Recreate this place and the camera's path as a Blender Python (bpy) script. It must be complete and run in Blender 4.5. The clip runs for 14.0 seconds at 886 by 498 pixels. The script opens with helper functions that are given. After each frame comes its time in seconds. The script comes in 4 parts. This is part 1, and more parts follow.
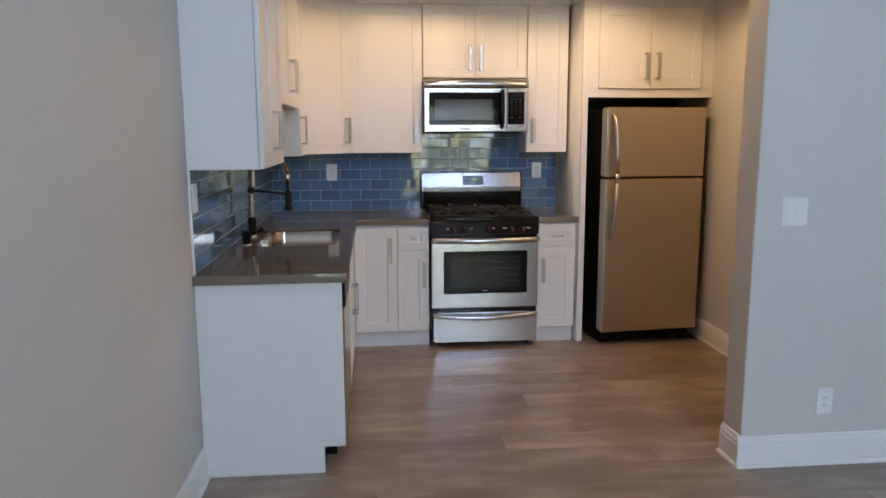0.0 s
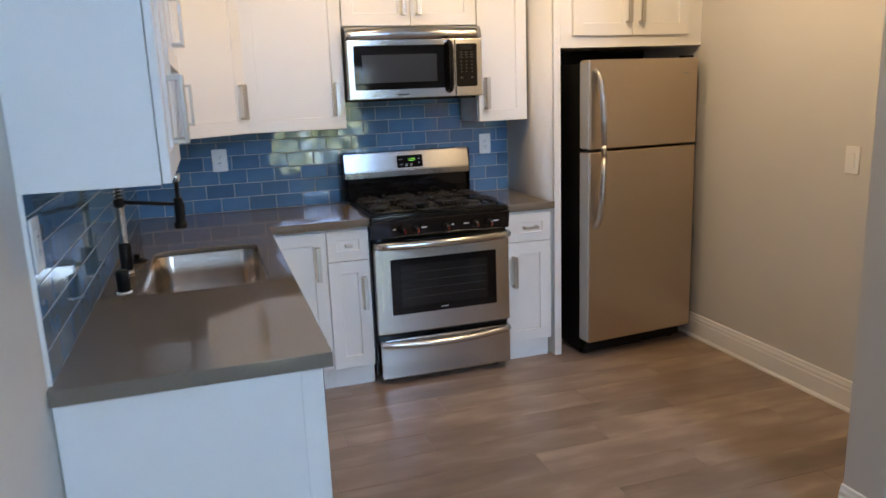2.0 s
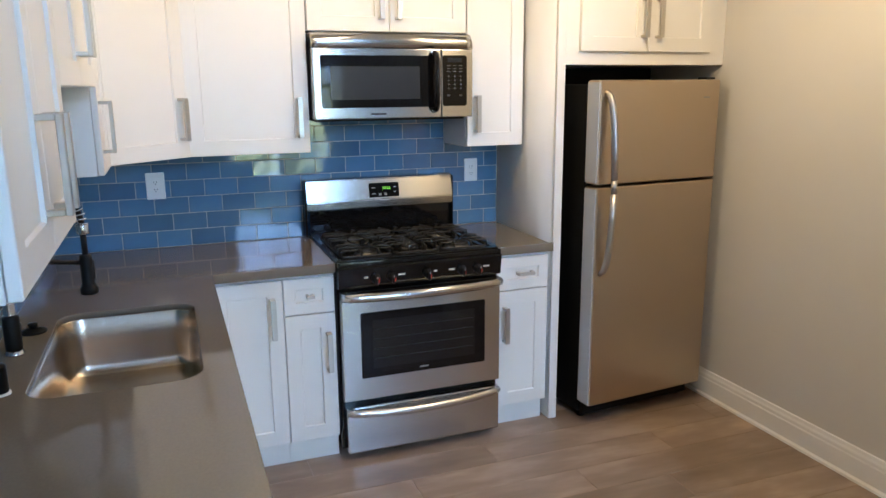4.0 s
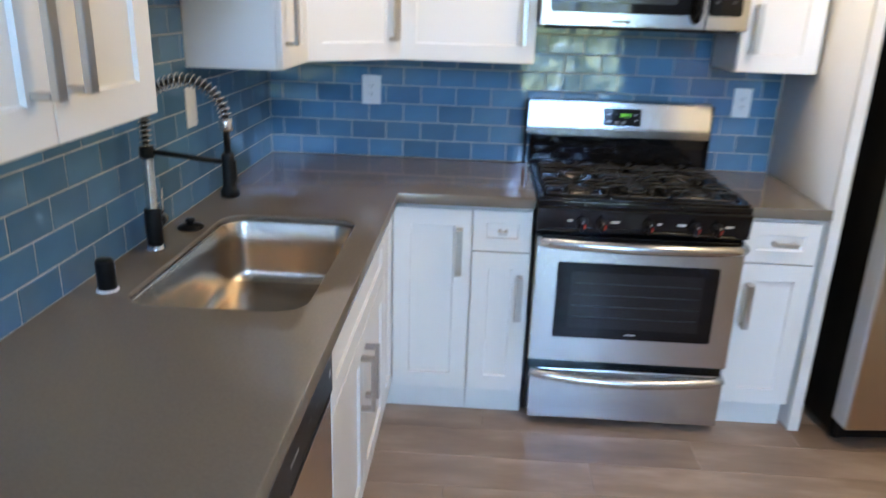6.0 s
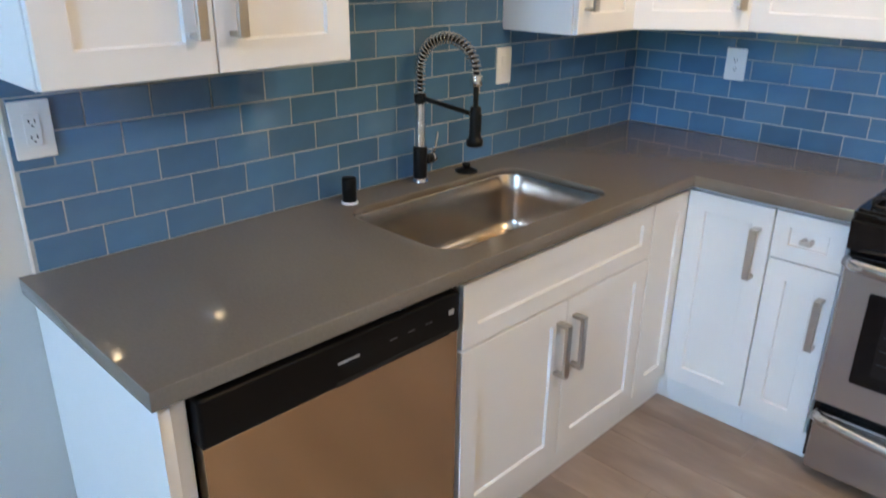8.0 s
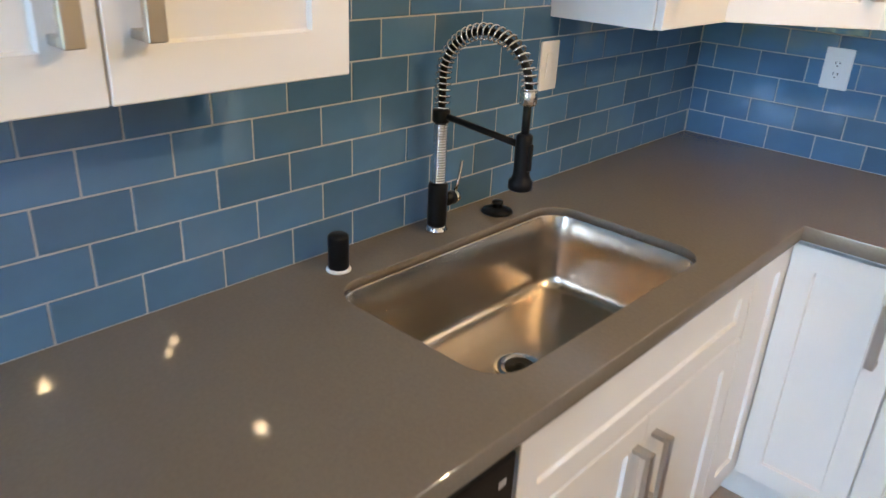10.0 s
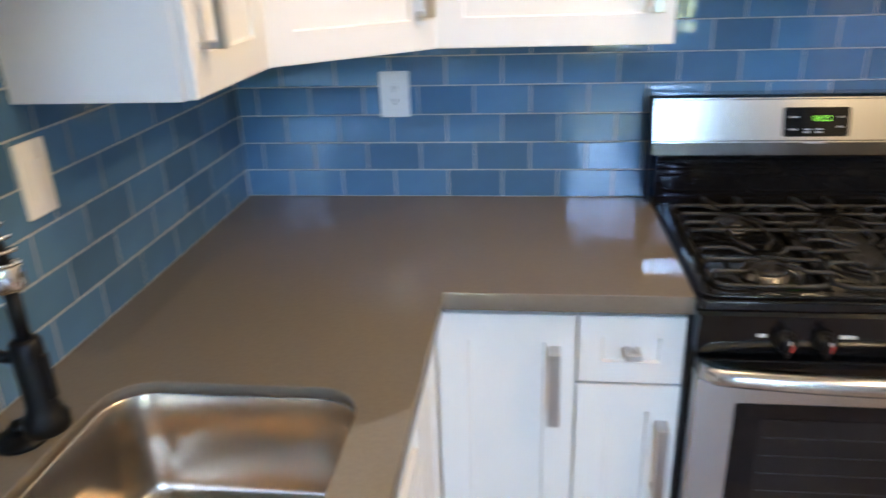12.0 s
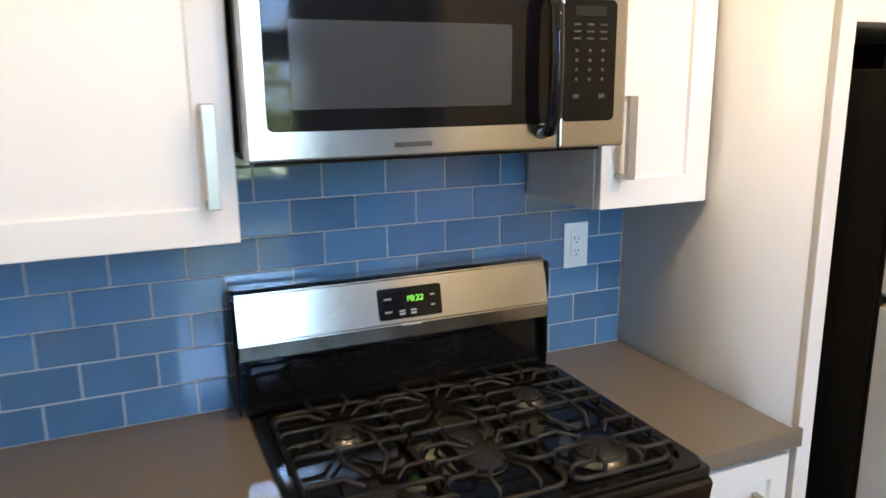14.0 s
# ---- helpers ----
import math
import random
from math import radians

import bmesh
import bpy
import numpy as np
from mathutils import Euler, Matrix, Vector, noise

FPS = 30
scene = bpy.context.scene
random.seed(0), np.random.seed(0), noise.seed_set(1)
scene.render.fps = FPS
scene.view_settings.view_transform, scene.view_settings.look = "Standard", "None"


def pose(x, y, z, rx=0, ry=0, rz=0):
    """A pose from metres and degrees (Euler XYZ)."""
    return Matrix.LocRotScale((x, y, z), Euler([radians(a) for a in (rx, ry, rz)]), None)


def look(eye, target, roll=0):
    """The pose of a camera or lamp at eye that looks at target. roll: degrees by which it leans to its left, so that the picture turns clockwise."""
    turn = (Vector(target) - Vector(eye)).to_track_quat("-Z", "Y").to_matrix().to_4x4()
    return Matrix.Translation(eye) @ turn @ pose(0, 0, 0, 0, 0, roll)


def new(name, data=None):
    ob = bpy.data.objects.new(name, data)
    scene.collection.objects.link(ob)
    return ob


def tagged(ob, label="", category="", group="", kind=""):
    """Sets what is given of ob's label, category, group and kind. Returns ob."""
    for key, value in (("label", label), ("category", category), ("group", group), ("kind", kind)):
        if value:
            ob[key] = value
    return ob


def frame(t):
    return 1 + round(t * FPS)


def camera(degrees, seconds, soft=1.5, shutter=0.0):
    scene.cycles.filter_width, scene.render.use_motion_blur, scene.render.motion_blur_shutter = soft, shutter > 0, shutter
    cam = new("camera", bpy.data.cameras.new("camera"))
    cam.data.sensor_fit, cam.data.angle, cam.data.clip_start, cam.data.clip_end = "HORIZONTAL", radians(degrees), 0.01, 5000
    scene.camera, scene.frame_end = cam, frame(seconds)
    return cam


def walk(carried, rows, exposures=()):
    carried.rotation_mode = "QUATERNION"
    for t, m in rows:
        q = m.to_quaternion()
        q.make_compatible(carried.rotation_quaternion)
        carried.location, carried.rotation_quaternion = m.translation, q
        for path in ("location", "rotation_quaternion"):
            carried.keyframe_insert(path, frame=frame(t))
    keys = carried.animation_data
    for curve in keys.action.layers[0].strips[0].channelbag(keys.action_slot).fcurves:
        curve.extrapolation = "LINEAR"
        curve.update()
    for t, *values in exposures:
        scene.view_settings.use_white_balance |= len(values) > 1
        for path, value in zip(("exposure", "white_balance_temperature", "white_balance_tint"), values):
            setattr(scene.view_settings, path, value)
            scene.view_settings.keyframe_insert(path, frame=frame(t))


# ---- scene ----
# ---------------------------------------------------------------- camera
cam = camera(62.5, 14.0, soft=1.5, shutter=0.5)
PATH = [
    (0, (0.759, 0.372, 1.518), (0.947, 2.338, 1.198), -0.2),
    (0.5, (0.639, 0.726, 1.533), (0.923, 2.676, 1.189), -1.1),
    (1, (0.57, 1.14, 1.525), (0.978, 3.06, 1.141), -0.9),
    (1.5, (0.469, 1.479, 1.523), (0.957, 3.371, 1.095), -1),
    (2, (0.396, 1.727, 1.547), (0.98, 3.591, 1.121), -2.2),
    (2.5, (0.403, 1.942, 1.577), (1.055, 3.784, 1.15), -1.6),
    (4.8, (0.547, 2.537, 1.665), (1.232, 4.357, 1.2), -0.2),
    (5, (0.499, 2.576, 1.641), (1.157, 4.396, 1.137), -0.7),
    (5.5, (0.674, 2.683, 1.61), (0.971, 4.578, 1.042), 0.2),
    (6, (0.932, 2.796, 1.583), (0.844, 4.687, 0.939), 1.9),
    (6.5, (1.151, 2.984, 1.507), (0.671, 4.751, 0.702), 0.8),
    (7, (1.395, 3.096, 1.508), (0.563, 4.684, 0.621), 1),
    (7.5, (1.609, 3.079, 1.535), (0.464, 4.473, 0.672), 1.8),
    (8, (1.707, 3.076, 1.59), (0.405, 4.4, 0.847), 0.7),
    (8.2, (1.721, 3.082, 1.603), (0.39, 4.393, 0.89), 1),
    (10.3, (1.031, 3.591, 1.548), (-0.191, 4.942, 0.723), 2.9),
    (10.5, (0.984, 3.651, 1.534), (-0.246, 5.009, 0.732), 1.7),
    (11, (0.867, 3.828, 1.528), (-0.223, 5.308, 0.738), 0.3),
    (11.5, (0.821, 3.964, 1.581), (0.098, 5.651, 0.789), -1.4),
    (12, (0.812, 4.023, 1.558), (0.584, 5.863, 0.809), -2),
    (12.5, (0.798, 4.012, 1.594), (0.97, 5.86, 0.847), -1),
    (13, (0.792, 4.051, 1.613), (1.267, 5.915, 1.064), 0.1),
    (13.5, (0.859, 4.168, 1.635), (1.509, 6.007, 1.191), -0.4),
    (14, (0.945, 4.385, 1.631), (1.722, 6.175, 1.194), -0.6),
]
EXPO = [(0.0, -1.08, 6200, 17), (1.0, -1.08, 5850, 15), (1.5, -0.98, 5650, 13), (2.5, -0.70, 5500, 11), (5.0, -0.39, 5000, 6), (6.0, -0.28, 5000, 6), (6.6, -0.62, 5200, 8), (7.0, -0.56, 5200, 8), (7.5, -0.13, 5200, 7), (8.0, -0.22, 5200, 7), (10.5, 0.06, 5600, 9), (11.0, 0.16, 5550, 9), (11.5, 0.14, 5600, 8), (12.0, 0.0, 5400, 8), (12.5, 0.22, 5450, 8), (13.0, -0.13, 5450, 8), (13.5, -0.52, 5400, 8), (14.0, -0.16, 5400, 8)]
walk(cam, [(t, look(eye, target, roll)) for t, eye, target, roll in PATH], EXPO)

# ---------------------------------------------------------------- light
LAMP_WATTS, LAMP_COLOUR = 23.5, (1.0, 0.65, 0.30)
DAY_STRENGTH = 29.0
world = bpy.data.worlds.new("sky")
scene.world = world
world.use_nodes = True
wn = world.node_tree
sky = wn.nodes.new("ShaderNodeTexSky")
sky.sky_type, sky.sun_disc, sky.sun_elevation, sky.sun_rotation = "NISHITA", False, radians(40), radians(120)
wn.links.new(sky.outputs[0], wn.nodes["Background"].inputs[0])
wn.nodes["Background"].inputs[1].default_value = 0.1


# ---------------------------------------------------------------- materials
def material(name, colour, rough=0.5, metal=0.0, vary=0.06, scale=6.0, stretch=(1, 1, 1), bump=0.0, bump_scale=80.0,
             rough_vary=0.05, coat=0.0, rand=0.0, spec=0.5, brushed=0.0):
    """Principled material with broad and fine variation, and fine relief."""
    m = bpy.data.materials.new(name)
    m.use_nodes = True
    nt = m.node_tree
    b = nt.nodes["Principled BSDF"]
    tc = nt.nodes.new("ShaderNodeTexCoord")
    mp = nt.nodes.new("ShaderNodeMapping")
    mp.inputs["Scale"].default_value = stretch
    nt.links.new(tc.outputs["Object"], mp.inputs["Vector"])
    big = nt.nodes.new("ShaderNodeTexNoise")
    big.inputs["Scale"].default_value, big.inputs["Detail"].default_value = scale, 5
    fine = nt.nodes.new("ShaderNodeTexNoise")
    fine.inputs["Scale"].default_value, fine.inputs["Detail"].default_value = bump_scale, 3
    for n in (big, fine):
        nt.links.new(mp.outputs[0], n.inputs["Vector"])
    hsv = nt.nodes.new("ShaderNodeHueSaturation")
    hsv.inputs["Color"].default_value = (*colour, 1)
    rng = nt.nodes.new("ShaderNodeMapRange")
    rng.inputs["From Min"].default_value, rng.inputs["From Max"].default_value = 0.25, 0.75
    rng.inputs["To Min"].default_value, rng.inputs["To Max"].default_value = 1 - vary, 1 + vary
    nt.links.new(big.outputs[0], rng.inputs["Value"])
    value = rng.outputs[0]
    if rand:
        info = nt.nodes.new("ShaderNodeObjectInfo")
        r2 = nt.nodes.new("ShaderNodeMapRange")
        r2.inputs["To Min"].default_value, r2.inputs["To Max"].default_value = 1 - rand, 1 + rand
        nt.links.new(info.outputs["Random"], r2.inputs["Value"])
        mul = nt.nodes.new("ShaderNodeMath")
        mul.operation = "MULTIPLY"
        nt.links.new(value, mul.inputs[0])
        nt.links.new(r2.outputs[0], mul.inputs[1])
        value = mul.outputs[0]
    nt.links.new(value, hsv.inputs["Value"])
    nt.links.new(hsv.outputs[0], b.inputs["Base Color"])
    rr = nt.nodes.new("ShaderNodeMapRange")
    rr.inputs["To Min"].default_value, rr.inputs["To Max"].default_value = max(0.02, rough - rough_vary), rough + rough_vary
    nt.links.new(fine.outputs[0], rr.inputs["Value"])
    nt.links.new(rr.outputs[0], b.inputs["Roughness"])
    b.inputs["Metallic"].default_value = metal
    b.inputs["Coat Weight"].default_value = coat
    b.inputs["Specular IOR Level"].default_value = spec
    if brushed:
        tg = nt.nodes.new("ShaderNodeTangent")
        tg.direction_type, tg.axis = "RADIAL", "Z"
        nt.links.new(tg.outputs[0], b.inputs["Tangent"])
        b.inputs["Anisotropic"].default_value = brushed
        b.inputs["Anisotropic Rotation"].default_value = 0.25
    if bump:
        bp = nt.nodes.new("ShaderNodeBump")
        bp.inputs["Strength"].default_value, bp.inputs["Distance"].default_value = bump, 0.002
        nt.links.new(fine.outputs[0], bp.inputs["Height"])
        nt.links.new(bp.outputs[0], b.inputs["Normal"])
    return m


def glowing(name, colour, strength):
    m = bpy.data.materials.new(name)
    m.use_nodes = True
    b = m.node_tree.nodes["Principled BSDF"]
    b.inputs["Base Color"].default_value = (*colour, 1)
    b.inputs["Emission Color"].default_value = (*colour, 1)
    b.inputs["Emission Strength"].default_value = strength
    return m


def plank_material():
    """Grey-brown wood-look plank: long grain, knots of tone, plank-to-plank change."""
    m = bpy.data.materials.new("plank_wood")
    m.use_nodes = True
    nt = m.node_tree
    b = nt.nodes["Principled BSDF"]
    tc, info = nt.nodes.new("ShaderNodeTexCoord"), nt.nodes.new("ShaderNodeObjectInfo")
    shift = nt.nodes.new("ShaderNodeVectorMath")
    shift.operation = "MULTIPLY_ADD"
    shift.inputs[1].default_value = (37.0, 53.0, 11.0)
    nt.links.new(info.outputs["Random"], shift.inputs[0])
    nt.links.new(tc.outputs["Object"], shift.inputs[2])
    mp = nt.nodes.new("ShaderNodeMapping")
    mp.inputs["Scale"].default_value = (1.0, 8.0, 1.0)
    nt.links.new(shift.outputs[0], mp.inputs["Vector"])
    grain = nt.nodes.new("ShaderNodeTexNoise")
    grain.inputs["Scale"].default_value, grain.inputs["Detail"].default_value, grain.inputs["Distortion"].default_value = 2.4, 7, 0.35
    grain.inputs["Roughness"].default_value = 0.55
    nt.links.new(mp.outputs[0], grain.inputs["Vector"])
    broad = nt.nodes.new("ShaderNodeTexNoise")
    broad.inputs["Scale"].default_value, broad.inputs["Detail"].default_value = 2.8, 4
    mp2 = nt.nodes.new("ShaderNodeMapping")
    mp2.inputs["Scale"].default_value = (1.0, 3.0, 1.0)
    nt.links.new(shift.outputs[0], mp2.inputs["Vector"])
    nt.links.new(mp2.outputs[0], broad.inputs["Vector"])
    mixf = nt.nodes.new("ShaderNodeMath")
    mixf.operation = "MULTIPLY_ADD"
    mixf.inputs[1].default_value = 0.86
    nt.links.new(broad.outputs[0], mixf.inputs[0])
    half = nt.nodes.new("ShaderNodeMath")
    half.operation = "MULTIPLY"
    half.inputs[1].default_value = 0.16
    nt.links.new(grain.outputs[0], half.inputs[0])
    nt.links.new(half.outputs[0], mixf.inputs[2])
    ramp = nt.nodes.new("ShaderNodeValToRGB")
    ramp.color_ramp.elements[0].position, ramp.color_ramp.elements[0].color = 0.30, (0.200, 0.145, 0.104, 1)
    ramp.color_ramp.elements[1].position, ramp.color_ramp.elements[1].color = 0.68, (0.385, 0.292, 0.218, 1)
    e = ramp.color_ramp.elements.new(0.52)
    e.color = (0.278, 0.204, 0.150, 1)
    nt.links.new(mixf.outputs[0], ramp.inputs[0])
    hsv = nt.nodes.new("ShaderNodeHueSaturation")
    r2 = nt.nodes.new("ShaderNodeMapRange")
    r2.inputs["To Min"].default_value, r2.inputs["To Max"].default_value = 0.84, 1.16
    nt.links.new(info.outputs["Random"], r2.inputs["Value"])
    nt.links.new(r2.outputs[0], hsv.inputs["Value"])
    nt.links.new(ramp.outputs[0], hsv.inputs["Color"])
    nt.links.new(hsv.outputs[0], b.inputs["Base Color"])
    rr = nt.nodes.new("ShaderNodeMapRange")
    rr.inputs["To Min"].default_value, rr.inputs["To Max"].default_value = 0.27, 0.31
    nt.links.new(grain.outputs[0], rr.inputs["Value"])
    nt.links.new(rr.outputs[0], b.inputs["Roughness"])
    bp = nt.nodes.new("ShaderNodeBump")
    bp.inputs["Strength"].default_value, bp.inputs["Distance"].default_value = 0.03, 0.001
    nt.links.new(grain.outputs[0], bp.inputs["Height"])
    nt.links.new(bp.outputs[0], b.inputs["Normal"])
    return m


def backdrop_material():
    """Bright sky above sunlit leaves, seen only through the window."""
    m = bpy.data.materials.new("daylight")
    m.use_nodes = True
    nt = m.node_tree
    nt.nodes.remove(nt.nodes["Principled BSDF"])
    em = nt.nodes.new("ShaderNodeEmission")
    tc = nt.nodes.new("ShaderNodeTexCoord")
    ns = nt.nodes.new("ShaderNodeTexNoise")
    ns.inputs["Scale"].default_value, ns.inputs["Detail"].default_value = 5.0, 6
    nt.links.new(tc.outputs["Object"], ns.inputs["Vector"])
    sep = nt.nodes.new("ShaderNodeSeparateXYZ")
    nt.links.new(tc.outputs["Object"], sep.inputs[0])
    rise = nt.nodes.new("ShaderNodeMapRange")
    rise.inputs["From Min"].default_value, rise.inputs["From Max"].default_value = 1.2, 2.8
    rise.inputs["To Min"].default_value, rise.inputs["To Max"].default_value = -0.06, 0.26
    nt.links.new(sep.outputs["Z"], rise.inputs["Value"])
    add = nt.nodes.new("ShaderNodeMath")
    nt.links.new(ns.outputs[0], add.inputs[0])
    nt.links.new(rise.outputs[0], add.inputs[1])
    rp = nt.nodes.new("ShaderNodeValToRGB")
    rp.color_ramp.elements[0].position, rp.color_ramp.elements[0].color = 0.40, (0.10, 0.11, 0.05, 1)
    rp.color_ramp.elements[1].position, rp.color_ramp.elements[1].color = 0.62, (0.53, 0.71, 1.0, 1)
    leaf = rp.color_ramp.elements.new(0.52)
    leaf.color = (0.50, 0.52, 0.26, 1)
    nt.links.new(add.outputs[0], rp.inputs[0])
    nt.links.new(rp.outputs[0], em.inputs["Color"])
    em.inputs["Strength"].default_value = DAY_STRENGTH
    nt.links.new(em.outputs[0], nt.nodes["Material Output"].inputs["Surface"])
    return m


CABINET = material("white_cabinet_paint", (0.75, 0.74, 0.72), 0.33, vary=0.015, bump=0.03, bump_scale=220)
WALL = material("wall_paint", (0.60, 0.58, 0.54), 0.62, vary=0.02, scale=2.5, bump=0.12, bump_scale=160)
TRIM = material("trim_paint", (0.80, 0.79, 0.76), 0.35, vary=0.02, bump=0.03, bump_scale=120)
CEIL = material("ceiling_paint", (0.70, 0.69, 0.67), 0.8, vary=0.02, bump=0.15, bump_scale=140)
PLANK = plank_material()
UNDERLAY = material("underlay", (0.03, 0.025, 0.02), 0.9)
TILE = material("blue_glass_tile", (0.079, 0.160, 0.272), 0.035, vary=0.12, scale=9, rough_vary=0.02, rand=0.20, coat=0.0, bump=0.03, bump_scale=14, spec=0.85)
GROUT = material("grout", (0.37, 0.385, 0.39), 0.85, vary=0.1, scale=30, bump=0.2, bump_scale=400)
QUARTZ = material("grey_quartz", (0.160, 0.134, 0.101), 0.045, vary=0.06, scale=140, rough_vary=0.02, bump=0.006, bump_scale=500, spec=0.5)
STEEL = material("brushed_steel", (0.53, 0.53, 0.53), 0.20, 1.0, vary=0.006, scale=3, stretch=(0.8, 0.8, 200), bump=0.0, bump_scale=60, rough_vary=0.006, brushed=0.8)
STEEL_V = material("dishwasher_steel", (0.62, 0.485, 0.335), 0.20, 1.0, vary=0.006, scale=3, stretch=(200, 200, 0.6), bump=0.0, bump_scale=60, rough_vary=0.008, brushed=0.88)
FRIDGE = material("fridge_steel", (0.52, 0.43, 0.325), 0.32, 1.0, vary=0.025, scale=2, bump=0.02, bump_scale=300, rough_vary=0.03)
SILVER = material("satin_silver_paint", (0.50, 0.51, 0.53), 0.34, 0.35, vary=0.02, bump=0.02, bump_scale=200)
SINK = material("sink_steel", (0.61, 0.53, 0.43), 0.22, 1.0, vary=0.03, scale=4, stretch=(12, 0.6, 12), rough_vary=0.012)
NICKEL = material("satin_nickel", (0.52, 0.50, 0.47), 0.32, 1.0, vary=0.03, bump=0.02, bump_scale=200)
CHROME = material("chrome", (0.75, 0.74, 0.73), 0.08, 1.0, vary=0.02, rough_vary=0.04)
ENAMEL = material("black_enamel", (0.005, 0.005, 0.0055), 0.05, vary=0.2, rough_vary=0.025, spec=0.38)
BLACK = material("black_plastic", (0.006, 0.006, 0.0065), 0.34, vary=0.1, bump=0.03, bump_scale=200, spec=0.14)
MATTE = material("matte_black_metal", (0.006, 0.006, 0.0065), 0.36, vary=0.1, bump=0.02, bump_scale=150, spec=0.18)
IRON = material("cast_iron", (0.014, 0.013, 0.012), 0.46, vary=0.25, scale=40, bump=0.25, bump_scale=260, spec=0.36)
GLASS = material("dark_glass", (0.004, 0.004, 0.005), 0.05, vary=0.1, rough_vary=0.02, spec=0.3)
SCREEN = material("screened_glass", (0.030, 0.033, 0.038), 0.07, vary=0.05, rough_vary=0.04, bump=0.02, bump_scale=900)
PLASTIC = material("white_plastic", (0.80, 0.79, 0.77), 0.3, vary=0.01)
# dark slots and gaps, and the painted-in shade at the alcove back
SLOT_SHADE = material("slot_shade_dark", (0.015, 0.015, 0.015), 0.6, spec=0.15)
MARK = material("white_print", (0.62, 0.62, 0.60), 0.5, vary=0.02)
KEYMARK = material("dim_key_print", (0.035, 0.035, 0.034), 0.4, vary=0.02)
GREYMARK = material("grey_print", (0.34, 0.34, 0.34), 0.4, vary=0.02)
RED = material("red_print", (0.62, 0.05, 0.02), 0.4, vary=0.02)
SIDE = material("fridge_side", (0.006, 0.006, 0.006), 0.5, vary=0.1, bump=0.2, bump_scale=300, spec=0.15)
BURNER = material("burner_metal", (0.13, 0.125, 0.12), 0.33, 1.0, vary=0.1, scale=20)
OVEN = material("oven_inner_glass", (0.008, 0.0085, 0.010), 0.10, vary=0.1)
RACK = material("oven_rack", (0.020, 0.021, 0.023), 0.35, vary=0.1)
LED = glowing("green_segments", (0.35, 1.0, 0.05), 0.7)
LENS = glowing("lamp_lens", (1.0, 0.72, 0.42), 14.0)
DAY = backdrop_material()
PANE = bpy.data.materials.new("window_glass")
PANE.use_nodes = True
PANE.node_tree.nodes["Principled BSDF"].inputs["Transmission Weight"].default_value = 1.0
PANE.node_tree.nodes["Principled BSDF"].inputs["Roughness"].default_value = 0.0
PANE.node_tree.nodes["Principled BSDF"].inputs["IOR"].default_value = 1.45


# ---------------------------------------------------------------- mesh helpers
def box(bm, x0, x1, y0, y1, z0, z1, bevel=0.0, segments=1):
    made = bmesh.ops.create_cube(bm, size=1.0)["verts"]
    bmesh.ops.transform(bm, matrix=Matrix.LocRotScale(((x0 + x1) / 2, (y0 + y1) / 2, (z0 + z1) / 2), None, (x1 - x0, y1 - y0, z1 - z0)), verts=made)
    if bevel:
        edges = list({e for v in made for e in v.link_edges})
        bmesh.ops.bevel(bm, geom=edges, offset=bevel, segments=segments, profile=0.5, affect="EDGES")
    return bm


def boxed(*a, **k):
    return box(bmesh.new(), *a, **k)


def smooth(bm, angle=40):
    for f in bm.faces:
        f.smooth = True
    for e in bm.edges:
        if len(e.link_faces) == 2 and e.calc_face_angle(0) > radians(angle):
            e.smooth = False
    return bm


def tube(bm, points, radius, sides=10, squash=1.0, closed=False, up=None):
    """A round bar along points, its ends closed; squash flattens it along up."""
    pts = [Vector(p) for p in points]
    n = len(pts)
    rings, ref = [], Vector(up) if up else None
    for i, p in enumerate(pts):
        a = pts[(i - 1) % n] if closed or i else p
        b = pts[(i + 1) % n] if closed or i < n - 1 else p
        d = (b - a).normalized()
        if ref is None:
            ref = Vector((0, 0, 1)) if abs(d.z) < 0.9 else Vector((1, 0, 0))
        s = d.cross(ref).normalized()
        u = s.cross(d).normalized()
        if not up:
            ref = u
        r = radius[i] if isinstance(radius, (list, tuple)) else radius
        rings.append([bm.verts.new(p + s * (r * math.cos(2 * math.pi * k / sides)) + u * (r * squash * math.sin(2 * math.pi * k / sides))) for k in range(sides)])
    for i in range(n if closed else n - 1):
        a, b = rings[i], rings[(i + 1) % n]
        for k in range(sides):
            bm.faces.new((a[k], a[(k + 1) % sides], b[(k + 1) % sides], b[k]))
    if not closed:
        bm.faces.new(rings[0][::-1])
        bm.faces.new(rings[-1])
    return bm


def turned(bm, profile, x=0.0, y=0.0, sides=24):
    """A body of revolution about a vertical axis from (radius, z) pairs."""
    rings = []
    for r, z in profile:
        rings.append([bm.verts.new((x + r * math.cos(2 * math.pi * k / sides), y + r * math.sin(2 * math.pi * k / sides), z)) for k in range(sides)])
    for a, b in zip(rings, rings[1:]):
        for k in range(sides):
            bm.faces.new((a[k], a[(k + 1) % sides], b[(k + 1) % sides], b[k]))
    bm.faces.new(rings[0][::-1])
    bm.faces.new(rings[-1])
    return bm


def rounded(x0, x1, y0, y1, r, steps=6):
    pts = []
    for cx, cy, a0 in ((x1 - r, y1 - r, 0), (x0 + r, y1 - r, 90), (x0 + r, y0 + r, 180), (x1 - r, y0 + r, 270)):
        for k in range(steps + 1):
            a = radians(a0 + 90 * k / steps)
            pts.append((cx + r * math.cos(a), cy + r * math.sin(a)))
    return pts


